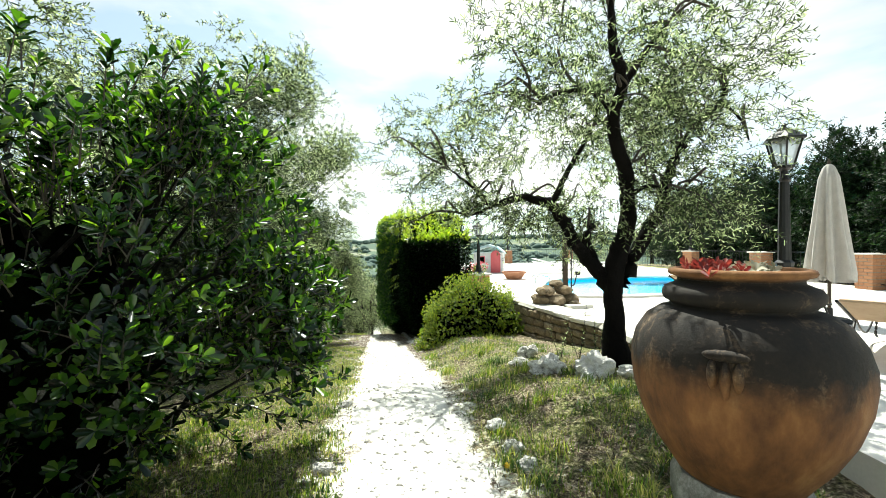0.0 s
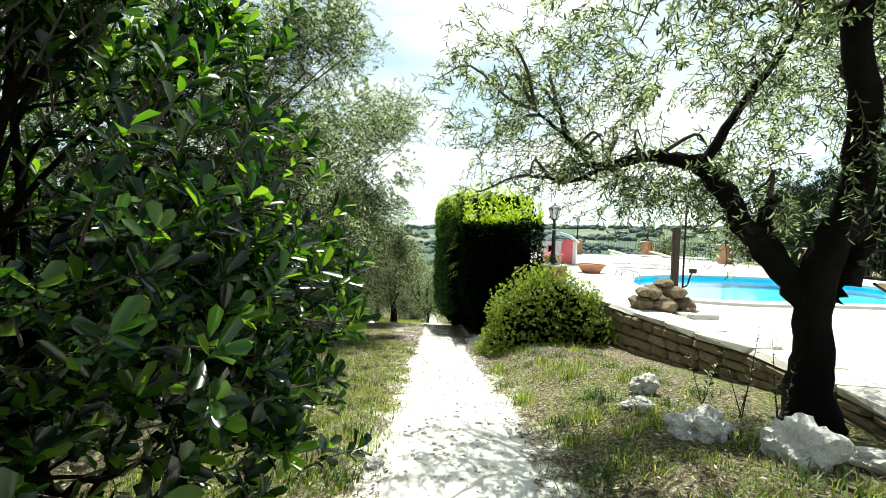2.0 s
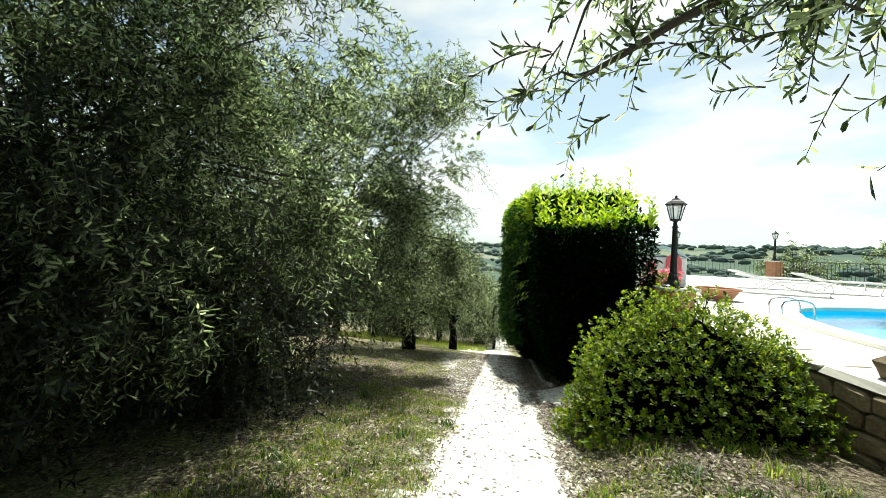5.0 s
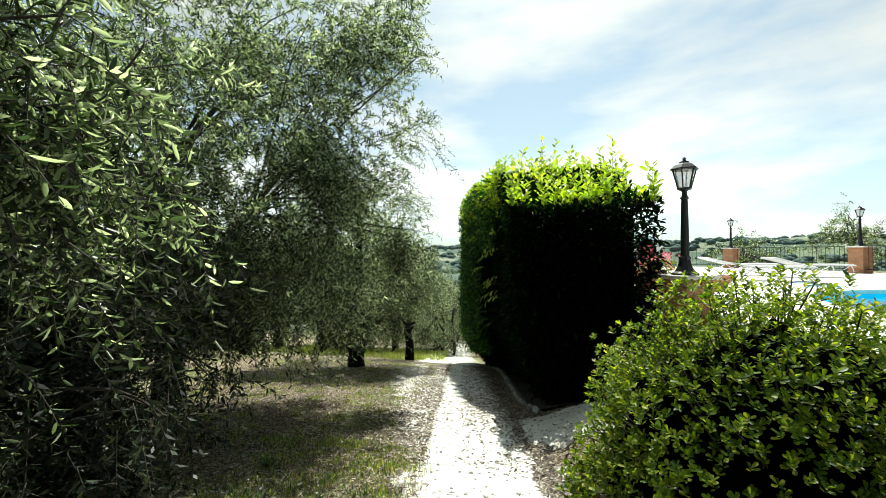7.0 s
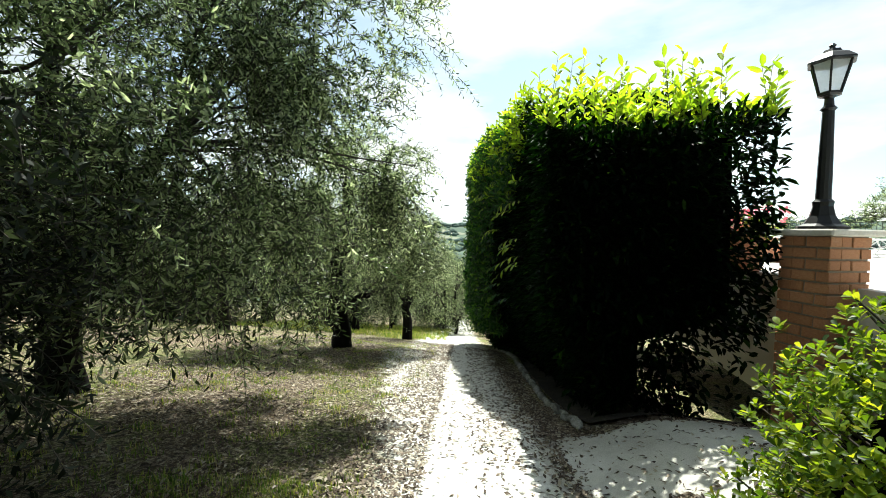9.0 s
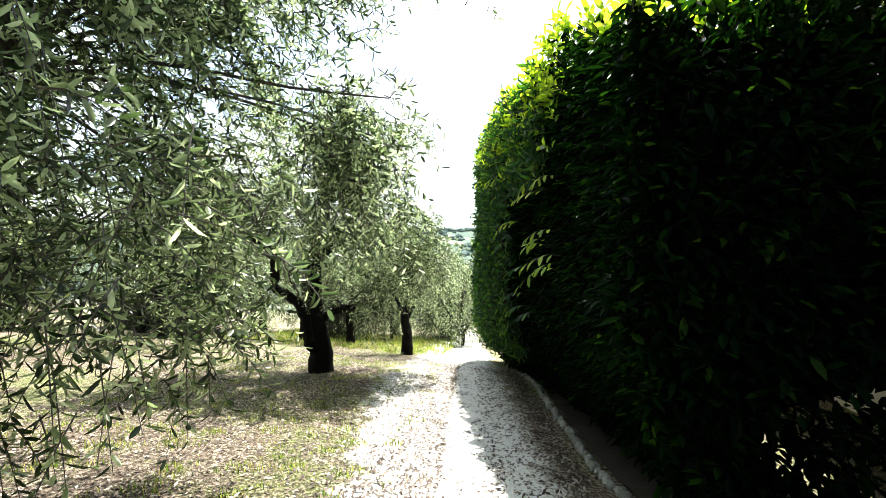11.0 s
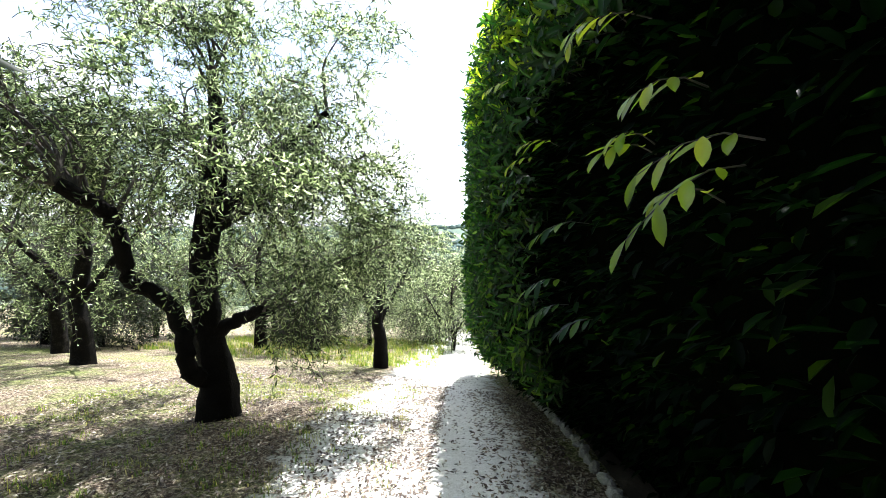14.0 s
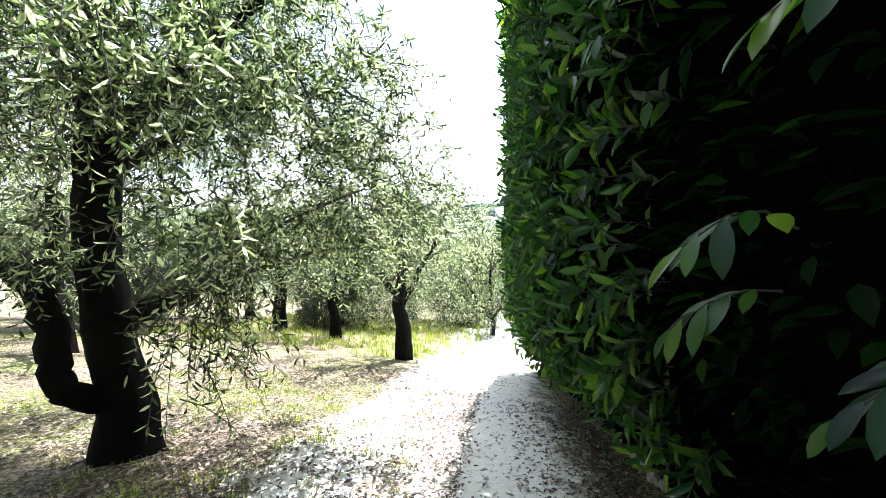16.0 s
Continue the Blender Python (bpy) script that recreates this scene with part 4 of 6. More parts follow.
def olive_tree(name, trunk, limbs, crowns, label, at, count=1500, leaves=16, seed=1, leaf=(0.062, 0.0125), material=None, droop=0.5, gap=0.0, group="olive trees", twig=0.34, upward=0.25, shell=0.45, shape=SLIM, clump=9, loose=0.12, freq=1.7):
    """Trunk and limbs as polylines about the foot, crown of leafy twigs."""
    tree = thing(name, label, "tree", group, at=at)
    p, r = trunk
    p = smooth_path(p, 6, 0.006)
    rad = np.interp(np.linspace(0, 1, len(p)), np.linspace(0, 1, len(r)), r)
    v, f = tubes([p], [rad], 14, 0.11)
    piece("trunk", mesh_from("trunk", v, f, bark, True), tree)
    ends = [p[len(p) // 2:]]
    for q, a, b in limbs:
        q = smooth_path(q, 6, 0.012 if a > 0.05 else 0.004)
        v, f = tubes([q], [np.linspace(a, b, len(q))], 9, 0.12)
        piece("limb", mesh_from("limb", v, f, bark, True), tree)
        ends.append(q[len(q) // 3:])
    wood = np.concatenate(ends)
    sets = [crown_points(int(count * w), *c, seed + k, gap, shell, freq, clump, loose) for k, (w, *c) in enumerate(crowns)]
    pts, lean = np.concatenate([q[0] for q in sets]), np.concatenate([q[1] for q in sets])
    mid = np.average(np.array([c[1:4] for c in crowns]), axis=0, weights=[c[0] for c in crowns])
    # boughs from the wood towards the crown
    boughs, rads = [], []
    pick = pts[rng.choice(len(pts), min(len(pts), 70), replace=False)]
    for e in pick:
        k = np.argmin(np.linalg.norm(wood - e, axis=1) + rng.uniform(0, 0.5, len(wood)))
        a = wood[k]
        m1 = a + (e - a) * 0.4 + rng.normal(0, 0.07, 3) + np.array([0, 0, 0.12])
        m2 = a + (e - a) * 0.75 + rng.normal(0, 0.06, 3) + np.array([0, 0, 0.1])
        boughs.append(smooth_path([a, m1, m2, e], 3))
        rads.append(np.linspace(0.018, 0.004, 10))
    v, f = tubes(boughs, rads, 5, 0.1)
    piece("branchwork", mesh_from("branchwork", v, f, twig_bark, True), tree, kind="stuff")
    out = pts - mid
    direct = unit(out) * 0.6 + lean + rng.normal(0, 0.28, pts.shape) + np.array([0, 0, upward])
    v, f, tw = twig_leaves(pts, direct, twig * rng.uniform(0.6, 1.3, len(pts)), leaves, leaf[0], leaf[1], droop, shape=shape)
    crown = piece("crown", mesh_from("crown", v, f, material or olive_leaf), tree, label="many small narrow grey green leaves", kind="stuff")
    v, f = twig_sticks(tw, 0.0035)
    piece("twigwork", mesh_from("twigwork", v, f, twig_bark), tree, kind="stuff")
    return tree


# the old olive between the path and the pool
ox, oy = 1.87, 4.4
oz = float(lie(ox, oy))
rel = lambda pts: [(x - ox, y - oy, z - oz) for x, y, z in pts]
olive_tree("olive_tree", (rel([(1.88, 4.4, oz - 0.1), (1.87, 4.4, 0.2), (1.86, 4.4, 0.53), (1.86, 4.38, 1.02), (1.95, 4.3, 1.48), (1.92, 4.2, 1.93), (1.67, 3.95, 2.48), (1.65, 3.7, 2.78), (1.5, 3.55, 3.1), (1.48, 3.5, 3.6)]), [0.19, 0.122, 0.108, 0.1, 0.082, 0.074, 0.064, 0.052, 0.04, 0.02]),
           [(rel([(1.84, 4.42, 0.85), (1.6, 4.5, 1.14), (1.44, 4.58, 1.45), (1.28, 4.72, 1.77), (0.96, 4.9, 1.87), (0.61, 5.05, 1.82), (0.41, 5.2, 2.07), (0.24, 5.3, 2.5)]), 0.09, 0.018),
            (rel([(0.66, 5.03, 1.83), (0.4, 5.0, 1.7), (0.15, 5.0, 1.72)]), 0.025, 0.01),
            (rel([(0.52, 5.1, 1.93), (0.3, 5.05, 2.1), (0.05, 5.0, 2.3)]), 0.022, 0.008),
            (rel([(1.28, 4.72, 1.78), (1.42, 4.55, 2.15), (1.62, 4.4, 2.55), (1.7, 4.3, 2.9)]), 0.04, 0.012),
            (rel([(1.94, 4.4, 0.85), (2.15, 4.38, 1.3), (2.37, 4.4, 1.7), (2.5, 4.4, 2.17), (2.75, 4.4, 2.6), (3.05, 4.4, 2.85), (3.1, 4.4, 3.25)]), 0.085, 0.028),
            (rel([(3.03, 4.4, 2.84), (3.2, 4.35, 2.66), (3.26, 4.3, 2.4)]), 0.022, 0.008),
            (rel([(1.93, 4.22, 1.8), (2.12, 4.15, 1.9), (2.42, 4.1, 1.85)]), 0.03, 0.01),
            (rel([(1.68, 3.9, 2.55), (1.4, 3.8, 2.75), (1.05, 3.85, 2.72), (0.85, 3.9, 2.6)]), 0.035, 0.008),
            (rel([(1.66, 3.8, 2.7), (1.9, 3.75, 3.1), (2.15, 3.8, 3.4)]), 0.04, 0.012),
            (rel([(1.72, 4.5, 1.05), (1.62, 4.55, 1.35), (1.7, 4.6, 1.55)]), 0.07, 0.03)],
           [(0.25, *rel([(0.15, 5.2, 2.4)])[0], 1.0, 0.7, 0.85), (0.26, *rel([(1.6, 3.9, 3.3)])[0], 1.5, 1.1, 0.9), (0.2, *rel([(2.7, 4.4, 2.9)])[0], 0.9, 0.8, 0.85), (0.14, *rel([(2.3, 5.5, 2.7)])[0], 0.9, 0.6, 0.6),
            (0.08, *rel([(2.5, 4.15, 1.68)])[0], 0.62, 0.45, 0.24), (0.09, *rel([(1.6, 4.8, 1.6)])[0], 0.38, 0.45, 0.42), (0.12, *rel([(1.0, 4.1, 2.65)])[0], 0.75, 0.6, 0.6), (0.06, *rel([(2.2, 4.3, 2.2)])[0], 0.5, 0.5, 0.5),
            (0.09, *rel([(0.85, 5.0, 1.72)])[0], 0.75, 0.4, 0.26), (0.1, *rel([(2.1, 4.0, 2.75)])[0], 0.8, 0.6, 0.5)],
           "old gnarled olive tree with a forked dark trunk beside the path", (ox, oy, oz), 2700, 14, 2, (0.06, 0.0135), None, 0.3, -0.16, twig=0.22, shell=0.42, shape=OLIVE, clump=6, loose=0.09)

# thin suckers beside its foot
for x, y, tall in ((1.5, 4.5, 0.62), (1.62, 4.32, 0.55), (1.36, 4.72, 0.42)):
    z = float(lie(x, y))
    sucker = thing("olive_sucker", "thin upright olive sucker with sparse small leaves", "sapling", "olive suckers", at=(x, y, z))
    v, f, tw = twig_leaves(np.zeros((3, 3)) + rng.normal(0, 0.02, (3, 3)) * np.array([1, 1, 0]), np.array([0, 0, 1.0]) + rng.normal(0, 0.12, (3, 3)), tall * np.array([1.0, 0.8, 0.6]), 22, 0.042, 0.012, -0.03, 0.8, OLIVE)
    piece("leaves", mesh_from("leaves", v, f, olive_leaf), sucker, kind="stuff")
    v, f = twig_sticks(tw, 0.005)
    piece("stems", mesh_from("stems", v, f, twig_bark), sucker, kind="stuff")

# the row of olives left of the path
t0 = olive_tree("olive_tree", ([(0.02, 0, -0.15), (-0.02, 0, 0.5), (-0.12, 0, 1.05), (-0.14, 0.05, 1.8), (0.05, 0, 2.5), (0.1, -0.1, 3.3)], [0.21, 0.15, 0.135, 0.12, 0.09, 0.05]),
                [([(0.0, 0, 0.36), (-0.04, -0.16, 0.44), (-0.02, -0.32, 0.6), (-0.08, -0.3, 0.88), (-0.3, -0.28, 1.2), (-0.52, -0.4, 1.38), (-0.42, -0.6, 1.8), (-0.42, -0.7, 2.02), (-0.5, -1.0, 2.2)], 0.085, 0.06),
                 ([(0.02, 0, 0.85), (0.25, 0.05, 1.0), (0.55, 0.1, 1.08)], 0.07, 0.05),
                 ([(0.05, 0, 2.0), (0.5, 0.4, 2.7), (0.9, 0.6, 3.1)], 0.08, 0.03), ([(-0.1, 0, 2.0), (-0.6, 0.5, 2.6), (-1.2, 0.9, 3.2)], 0.05, 0.02),
                 ([(-0.1, 0, 1.8), (0.4, 0.6, 2.3), (0.9, 1.1, 2.5)], 0.05, 0.02)],
                [(0.42, 0.15, 0.7, 2.75, 1.8, 1.6, 1.2), (0.2, 1.0, 0.7, 1.9, 0.85, 1.2, 0.8), (0.22, 0.0, 0.4, 3.9, 1.5, 1.4, 0.8), (0.12, -1.1, 0.2, 2.8, 0.9, 1.2, 0.7), (0.22, -1.2, -0.9, 2.8, 1.4, 0.9, 0.75), (0.015, 0.95, -0.1, 1.0, 0.22, 0.22, 0.3), (0.12, 0.7, -0.2, 2.2, 1.0, 0.8, 0.85), (0.05, -0.7, -0.6, 2.5, 0.8, 0.6, 0.5)],
                "olive tree with dark forked trunk and drooping silvery crown", (-4.85, 14.4, float(lie(-4.85, 14.4))), 4100, 15, 11, (0.062, 0.0145), None, 0.6, 0.16, clump=14, loose=0.11, freq=1.3, twig=0.29, upward=0.15, shape=OLIVE)
t1 = olive_tree("olive_tree", ([(0, 0, -0.15), (0.0, 0, 0.6), (0.08, 0, 1.2), (0.1, 0.05, 1.9), (-0.1, 0, 2.6), (0.0, 0, 3.2)], [0.2, 0.15, 0.14, 0.12, 0.09, 0.05]),
                [([(0.05, 0, 1.2), (0.4, 0.2, 1.8), (0.9, 0.4, 2.4)], 0.08, 0.03), ([(0.0, 0, 1.3), (-0.5, -0.2, 1.9), (-1.0, -0.5, 2.5)], 0.08, 0.03), ([(0.05, 0, 1.6), (0.2, -0.6, 2.2), (0.6, -1.2, 2.6)], 0.07, 0.03)],
                [(0.42, 0.3, 0, 2.7, 2.6, 2.4, 1.5), (0.2, 1.9, 0, 1.7, 0.9, 1.7, 1.0), (0.34, 0.8, 0.1, 4.3, 2.0, 1.9, 1.15), (0.035, 2.8, 0.75, 2.0, 0.35, 0.5, 0.3), (0.14, 2.5, 0.9, 4.5, 0.95, 1.1, 1.3), (0.1, 2.0, 0.7, 3.0, 0.8, 1.0, 0.8)],
                "olive tree with a straight dark trunk and dense grey green crown", (-5.5, 9.9, float(lie(-5.5, 9.9))), 7000, 16, 23, (0.066, 0.0165), None, 0.5, 0.2, clump=14, loose=0.12, freq=1.2, twig=0.3, upward=0.15, shape=OLIVE)


def again(tree, x, y, turn, s=1.0):
    ob = copy_thing(tree, pose(x, y, float(lie(x, y)), 0, 0, turn) @ Matrix.Scale(s, 4))
    return ob


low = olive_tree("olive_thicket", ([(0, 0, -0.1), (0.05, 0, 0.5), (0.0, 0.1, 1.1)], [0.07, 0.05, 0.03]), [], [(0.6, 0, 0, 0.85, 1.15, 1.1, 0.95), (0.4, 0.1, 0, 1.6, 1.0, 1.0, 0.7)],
                 "dense thicket of olive suckers, shade below the trees put into its leaf colour", (-4.1, 7.7, float(lie(-4.1, 7.7))), 1900, 14, 43, (0.08, 0.022), shaded_thicket_leaf, 0.4, -0.3, "olive thickets")
t2 = olive_tree("olive_tree", ([(0, 0, -0.2), (0.03, 0, 0.6), (-0.05, 0, 1.2), (0.1, 0.05, 2.0), (0.0, 0, 3.0)], [0.2, 0.15, 0.13, 0.1, 0.05]),
                [([(0, 0, 1.1), (0.5, 0.2, 1.8), (1.0, 0.4, 2.5)], 0.08, 0.03), ([(0, 0, 1.2), (-0.5, -0.3, 1.9), (-1.0, -0.5, 2.5)], 0.08, 0.03)],
                [(0.6, 0.0, 0, 2.4, 2.1, 2.1, 1.4), (0.4, 0.1, 0.1, 3.5, 1.6, 1.6, 0.9)],
                "olive tree with a dense grey green crown in the grove", (-9.6, 16.6, float(lie(-9.6, 16.6))), 1000, 13, 29, (0.085, 0.02), None, 0.5, -0.02, twig=0.36)
for src, x, y, turn, s in [(t2, -5.0, 19.2, 40, 0.88), (t1, -4.9, 6.0, -10, 0.88), (t1, -5.2, 1.6, 14, 0.82), (t2, -9.3, 11.5, 200, 1.0), (t2, -9.6, 21.5, 250, 1.0),
                           (t2, -9.8, 6.0, 300, 1.0), (t2, -14, 19.0, 10, 1.0), (t2, -14, 25.0, 200, 1.0), (t2, -8.5, 28.0, 80, 1.0), (t2, -9.0, 1.0, 120, 1.0), (t2, -13.5, 9.0, 150, 1.0), (t2, -14, 14.0, 250, 1.05), (t2, -7.2, 33.0, 20, 1.1), (t2, -12.5, 32.0, 20, 1.1), (t2, -7.6, 21.0, 33, 0.8), (t2, -11.6, 17.6, 77, 0.8), (t2, -12.2, 22.0, 160, 0.85), (t2, -10.9, 13.6, 310, 0.85), (t2, -16.5, 12.0, 210, 1.0)]:
    again(src, x, y, turn, s)
veil = olive_tree("olive_sapling", ([(0, 0, -0.2), (0.03, 0, 0.5), (-0.05, 0, 1.3), (0.0, 0, 2.4)], [0.08, 0.07, 0.05, 0.02]),
                  [([(0, 0, 0.5), (0.4, 0.2, 1.1), (0.8, 0.4, 1.8)], 0.04, 0.02), ([(0, 0, 0.6), (-0.4, -0.3, 1.2), (-0.8, -0.5, 1.9)], 0.04, 0.02)],
                  [(0.5, 0, 0, 1.1, 1.9, 1.6, 1.0), (0.5, 0.1, 0.1, 2.5, 1.7, 1.6, 1.2)],
                  "pale grey green olive with foliage hanging down to the grass", (-4.4, 24.6, float(lie(-4.4, 24.6))), 1300, 13, 51, (0.085, 0.02), None, 0.6, -0.1, "low olives down the slope", twig=0.36, upward=0.1)
for x, y, turn, s in [(-7.4, 24.4, 80, 1.1), (-10.2, 25.2, 160, 1.15), (-5.6, 27.6, 230, 1.3), (-2.2, 25.6, 300, 0.9), (-8.6, 28.5, 20, 1.3), (-12.6, 26.5, 200, 1.3), (-3.4, 30.5, 120, 1.3), (-14.5, 22.5, 60, 1.2)]:
    again(veil, x, y, turn, s)
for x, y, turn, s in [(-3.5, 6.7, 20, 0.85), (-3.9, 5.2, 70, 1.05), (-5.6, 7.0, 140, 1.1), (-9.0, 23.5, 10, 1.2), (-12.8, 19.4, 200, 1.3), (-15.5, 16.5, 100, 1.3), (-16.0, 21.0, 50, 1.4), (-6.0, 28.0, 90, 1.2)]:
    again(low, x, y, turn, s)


# ---- leafy shrubs and the laurel hedge ----
def leaf_piece_mesh(name, length, width, material):
    """One broad leaf with midrib fold, curved blade and stalk."""
    u = np.array([0.0, 0.12, 0.35, 0.6, 0.82, 1.0])
    w = np.array([0.03, 0.2, 0.44, 0.5, 0.36, 0.0])
    V, F = [], []
    for k in range(6):
        z = -0.16 * u[k] ** 2
        V += [(u[k] * length, w[k] * width, (z + 0.09 * w[k]) * length), (u[k] * length, 0, z * length), (u[k] * length, -w[k] * width, (z + 0.09 * w[k]) * length)]
    for k in range(5):
        a = 3 * k
        F += [(a, a + 1, a + 4, a + 3), (a + 1, a + 2, a + 5, a + 4)]
    return mesh_from(name, V, F, material, True)


def put_leaves(parent, me, pos, along, facing, scale):
    """Leaves as pieces of their own on one mesh."""
    inv = parent.matrix_world.inverted()
    for p, d, f, s in zip(pos, unit(along), facing, scale):
        side = unit(np.cross(f, d))
        up = np.cross(d, side)
        m = Matrix(((d[0], side[0], up[0], p[0]), (d[1], side[1], up[1], p[1]), (d[2], side[2], up[2], p[2]), (0, 0, 0, 1)))
        ob = new("leaf", me)
        ob.parent = parent
        ob.matrix_local = inv @ m @ Matrix.Scale(float(s), 4)


def whorls(pos, axis, count, length, width, open_angle=0.95, shape=BROAD):
    """Rosettes of leaves at shoot tips."""
    K = len(pos)
    axis = unit(axis)
    u = unit(np.cross(axis, unit(rng.normal(0, 1, (K, 3)))))
    w = np.cross(axis, u)
    a = (np.arange(count) * 2.4)[None] + rng.uniform(0, 6.28, (K, 1))
    lift = open_angle * (0.55 + 0.6 * np.linspace(1, 0.25, count))[None, :] * rng.uniform(0.8, 1.2, (K, count))
    radial = np.cos(a)[..., None] * u[:, None] + np.sin(a)[..., None] * w[:, None]
    along = np.cos(lift)[..., None] * axis[:, None] + np.sin(lift)[..., None] * radial
    face = np.cos(lift)[..., None] * -radial + np.sin(lift)[..., None] * axis[:, None]
    p = pos[:, None] - axis[:, None] * (np.linspace(1, 0, count) * length * 0.7)[None, :, None]
    n = K * count
    return p.reshape(-1, 3), along.reshape(-1, 3), face.reshape(-1, 3) + rng.normal(0, 0.15, (n, 3)), length * rng.uniform(0.65, 1.15, n), width * rng.uniform(0.75, 1.1, n)


# round bush beside the terrace wall
BX, BY, BZ = 0.64, 8.2, -0.78
bush = thing("bush", "dense rounded bush with glossy yellow green leaves", "bush", at=(BX, BY, float(lie(BX, BY))))


def dome(n, rx, ry, top, base, r0, r1, seed):
    d = rng.normal(0, 1, (n, 3))
    d[:, 2] = np.abs(d[:, 2]) - 0.12
    d = unit(d)
    lump = np.array([1 + 0.13 * noise.noise(Vector(q) * 2.6 + Vector((seed, 0, 0))) + 0.05 * noise.noise(Vector(q) * 8 + Vector((0, seed, 0))) for q in d])
    r = rng.uniform(r0, r1, n) * lump
    return np.stack([BX + d[:, 0] * rx * r, BY + d[:, 1] * ry * r, base + np.maximum(d[:, 2] * (top - base) * r, 0.03)], -1), d


pos, d = dome(5600, 1.2, 1.12, 0.7, BZ, 0.8, 1.0, 3.0)
ax = unit(d * np.array([0.7, 0.7, 0.6]) + np.array([0, 0, 0.75]) + rng.normal(0, 0.25, d.shape))
wp, wa, wf, wlen, wwid = whorls(pos, ax, 7, 0.036, 0.022, 1.0)
v, f = leaf_arrays(wp, wa, wf, wlen, wwid, ROUND)
inv = bush.matrix_world.inverted()
off = np.array(bush.location)
piece("crown", mesh_from("crown", v - off, f, bush_leaf), bush, kind="stuff")
pos2, d2 = dome(34, 1.24, 1.15, 0.74, BZ, 0.98, 1.04, 3.0)
pick = pos2[:, 1] < BY + 0.3
ax2 = unit(d2 * 0.6 + np.array([0, 0, 0.8]))
p2, a2, f2, l2, w2 = whorls(pos2[pick], ax2[pick], 8, 0.04, 0.024, 1.0)
put_leaves(bush, leaf_piece_mesh("leaf", 0.042, 0.025, bush_leaf), p2, a2, f2, l2 / 0.04)
st = np.stack([np.array([BX, BY, BZ]) + (pos[::10] - np.array([BX, BY, BZ])) * s for s in (0.05, 0.4, 0.75, 1.0)], 1)
st[:, 1:3] += rng.normal(0, 0.05, st[:, 1:3].shape)
v, f = twig_sticks(st, 0.011)
piece("stemwork", mesh_from("stemwork", v - off, f, twig_bark), bush, kind="stuff")
# black blob behind the leaves in place of the bush's inner shade
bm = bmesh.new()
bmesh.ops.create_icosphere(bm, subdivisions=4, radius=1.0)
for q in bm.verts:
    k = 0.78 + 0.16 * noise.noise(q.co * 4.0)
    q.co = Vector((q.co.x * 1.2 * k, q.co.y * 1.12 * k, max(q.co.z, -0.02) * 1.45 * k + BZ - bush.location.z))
part("core", bm, inner_dark, bush, "black filler for the shade within the leaves")

# tall broad-leaved shrub left of the path
shrub = thing("shrub", "tall dark glossy-leaved shrub overhanging the path", "shrub", at=(-2.35, 2.6, float(lie(-2.35, 2.6))))
off = np.array(shrub.location)
c1 = crown_points(1300, -2.3, 2.35, 0.95, 1.15, 1.05, 1.15, 5, 0.1, 0.35, 2.4, 3, 0.08)
c2 = crown_points(240, -1.3, 2.75, 0.75, 0.42, 0.5, 0.75, 8, 0.08, 0.6, 2.4, 3, 0.07)
c3 = crown_points(200, -1.65, 2.75, 1.95, 0.6, 0.6, 0.45, 9, 0.0, 0.6, 1.6, 3, 0.07)
c4 = crown_points(420, -3.5, 2.1, 0.75, 0.9, 1.1, 0.95, 15, -0.05, 0.4, 1.6, 3, 0.08)
pts = np.concatenate([c[0] for c in (c1, c2, c3, c4)])
above = pts[:, 2] - lie(pts[:, 0], pts[:, 1])
pts = pts[(above > 0.1) & ((above > 0.55) | (rng.random(len(pts)) < 0.4))]
over = np.array([-1.3, 1.12, 2.2]) + rng.normal(0, 0.09, (7, 3))
pts = np.concatenate([pts, over])
dirs = unit(unit(pts - np.array([-2.5, 2.6, 0.7])) + np.array([0, 0, 0.5]) + rng.normal(0, 0.35, pts.shape))
# sparse leaves along the twigs, a rosette at each tip
v1, f1, tw = twig_leaves(pts, dirs, 0.24, 5, 0.078, 0.032, 0.1, 0.75, ROUND, 0.2)
wp, wa, wf, wlen, wwid = whorls(tw[:, -1], dirs + np.array([0, 0, 0.35]), 7, 0.082, 0.038, 0.9)
v2, f2 = leaf_arrays(wp, wa, wf, wlen, wwid, ROUND)
v, f = np.concatenate([v1, v2]), np.concatenate([f1, f2 + len(v1)])
piece("crown", mesh_from("crown", v - off, f, shrub_leaf), shrub, kind="stuff")
v, f = twig_sticks(tw, 0.005)
piece("twigwork", mesh_from("twigwork", v - off, f, twig_bark), shrub, kind="stuff")
stems, srad = [], []
for e in pts[rng.choice(len(pts) - len(over), 90, replace=False)]:
    a = np.array([-2.35 + rng.normal(0, 0.2), 2.6 + rng.normal(0, 0.25), lie(-2.35, 2.6) - 0.05])
    m1 = a + (e - a) * np.array([0.25, 0.25, 0.5]) + rng.normal(0, 0.08, 3)
    m2 = a + (e - a) * np.array([0.65, 0.65, 0.85]) + rng.normal(0, 0.08, 3)
    stems.append(smooth_path([a, m1, m2, e], 4))
    srad.append(np.linspace(0.024, 0.005, 13))
stems.append(smooth_path([(-2.4, 2.4, 1.2), (-2.1, 1.9, 1.75), (-1.7, 1.45, 2.05), over.mean(0)], 4))
srad.append(np.linspace(0.014, 0.004, 13))
v, f = tubes(stems, srad, 5, 0.1)
piece("stemwork", mesh_from("stemwork", v - off, f, bark, True), shrub, kind="stuff")
# lumpy black body added so the gaps between leaves look shaded
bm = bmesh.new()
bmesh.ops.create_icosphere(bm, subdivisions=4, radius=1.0)
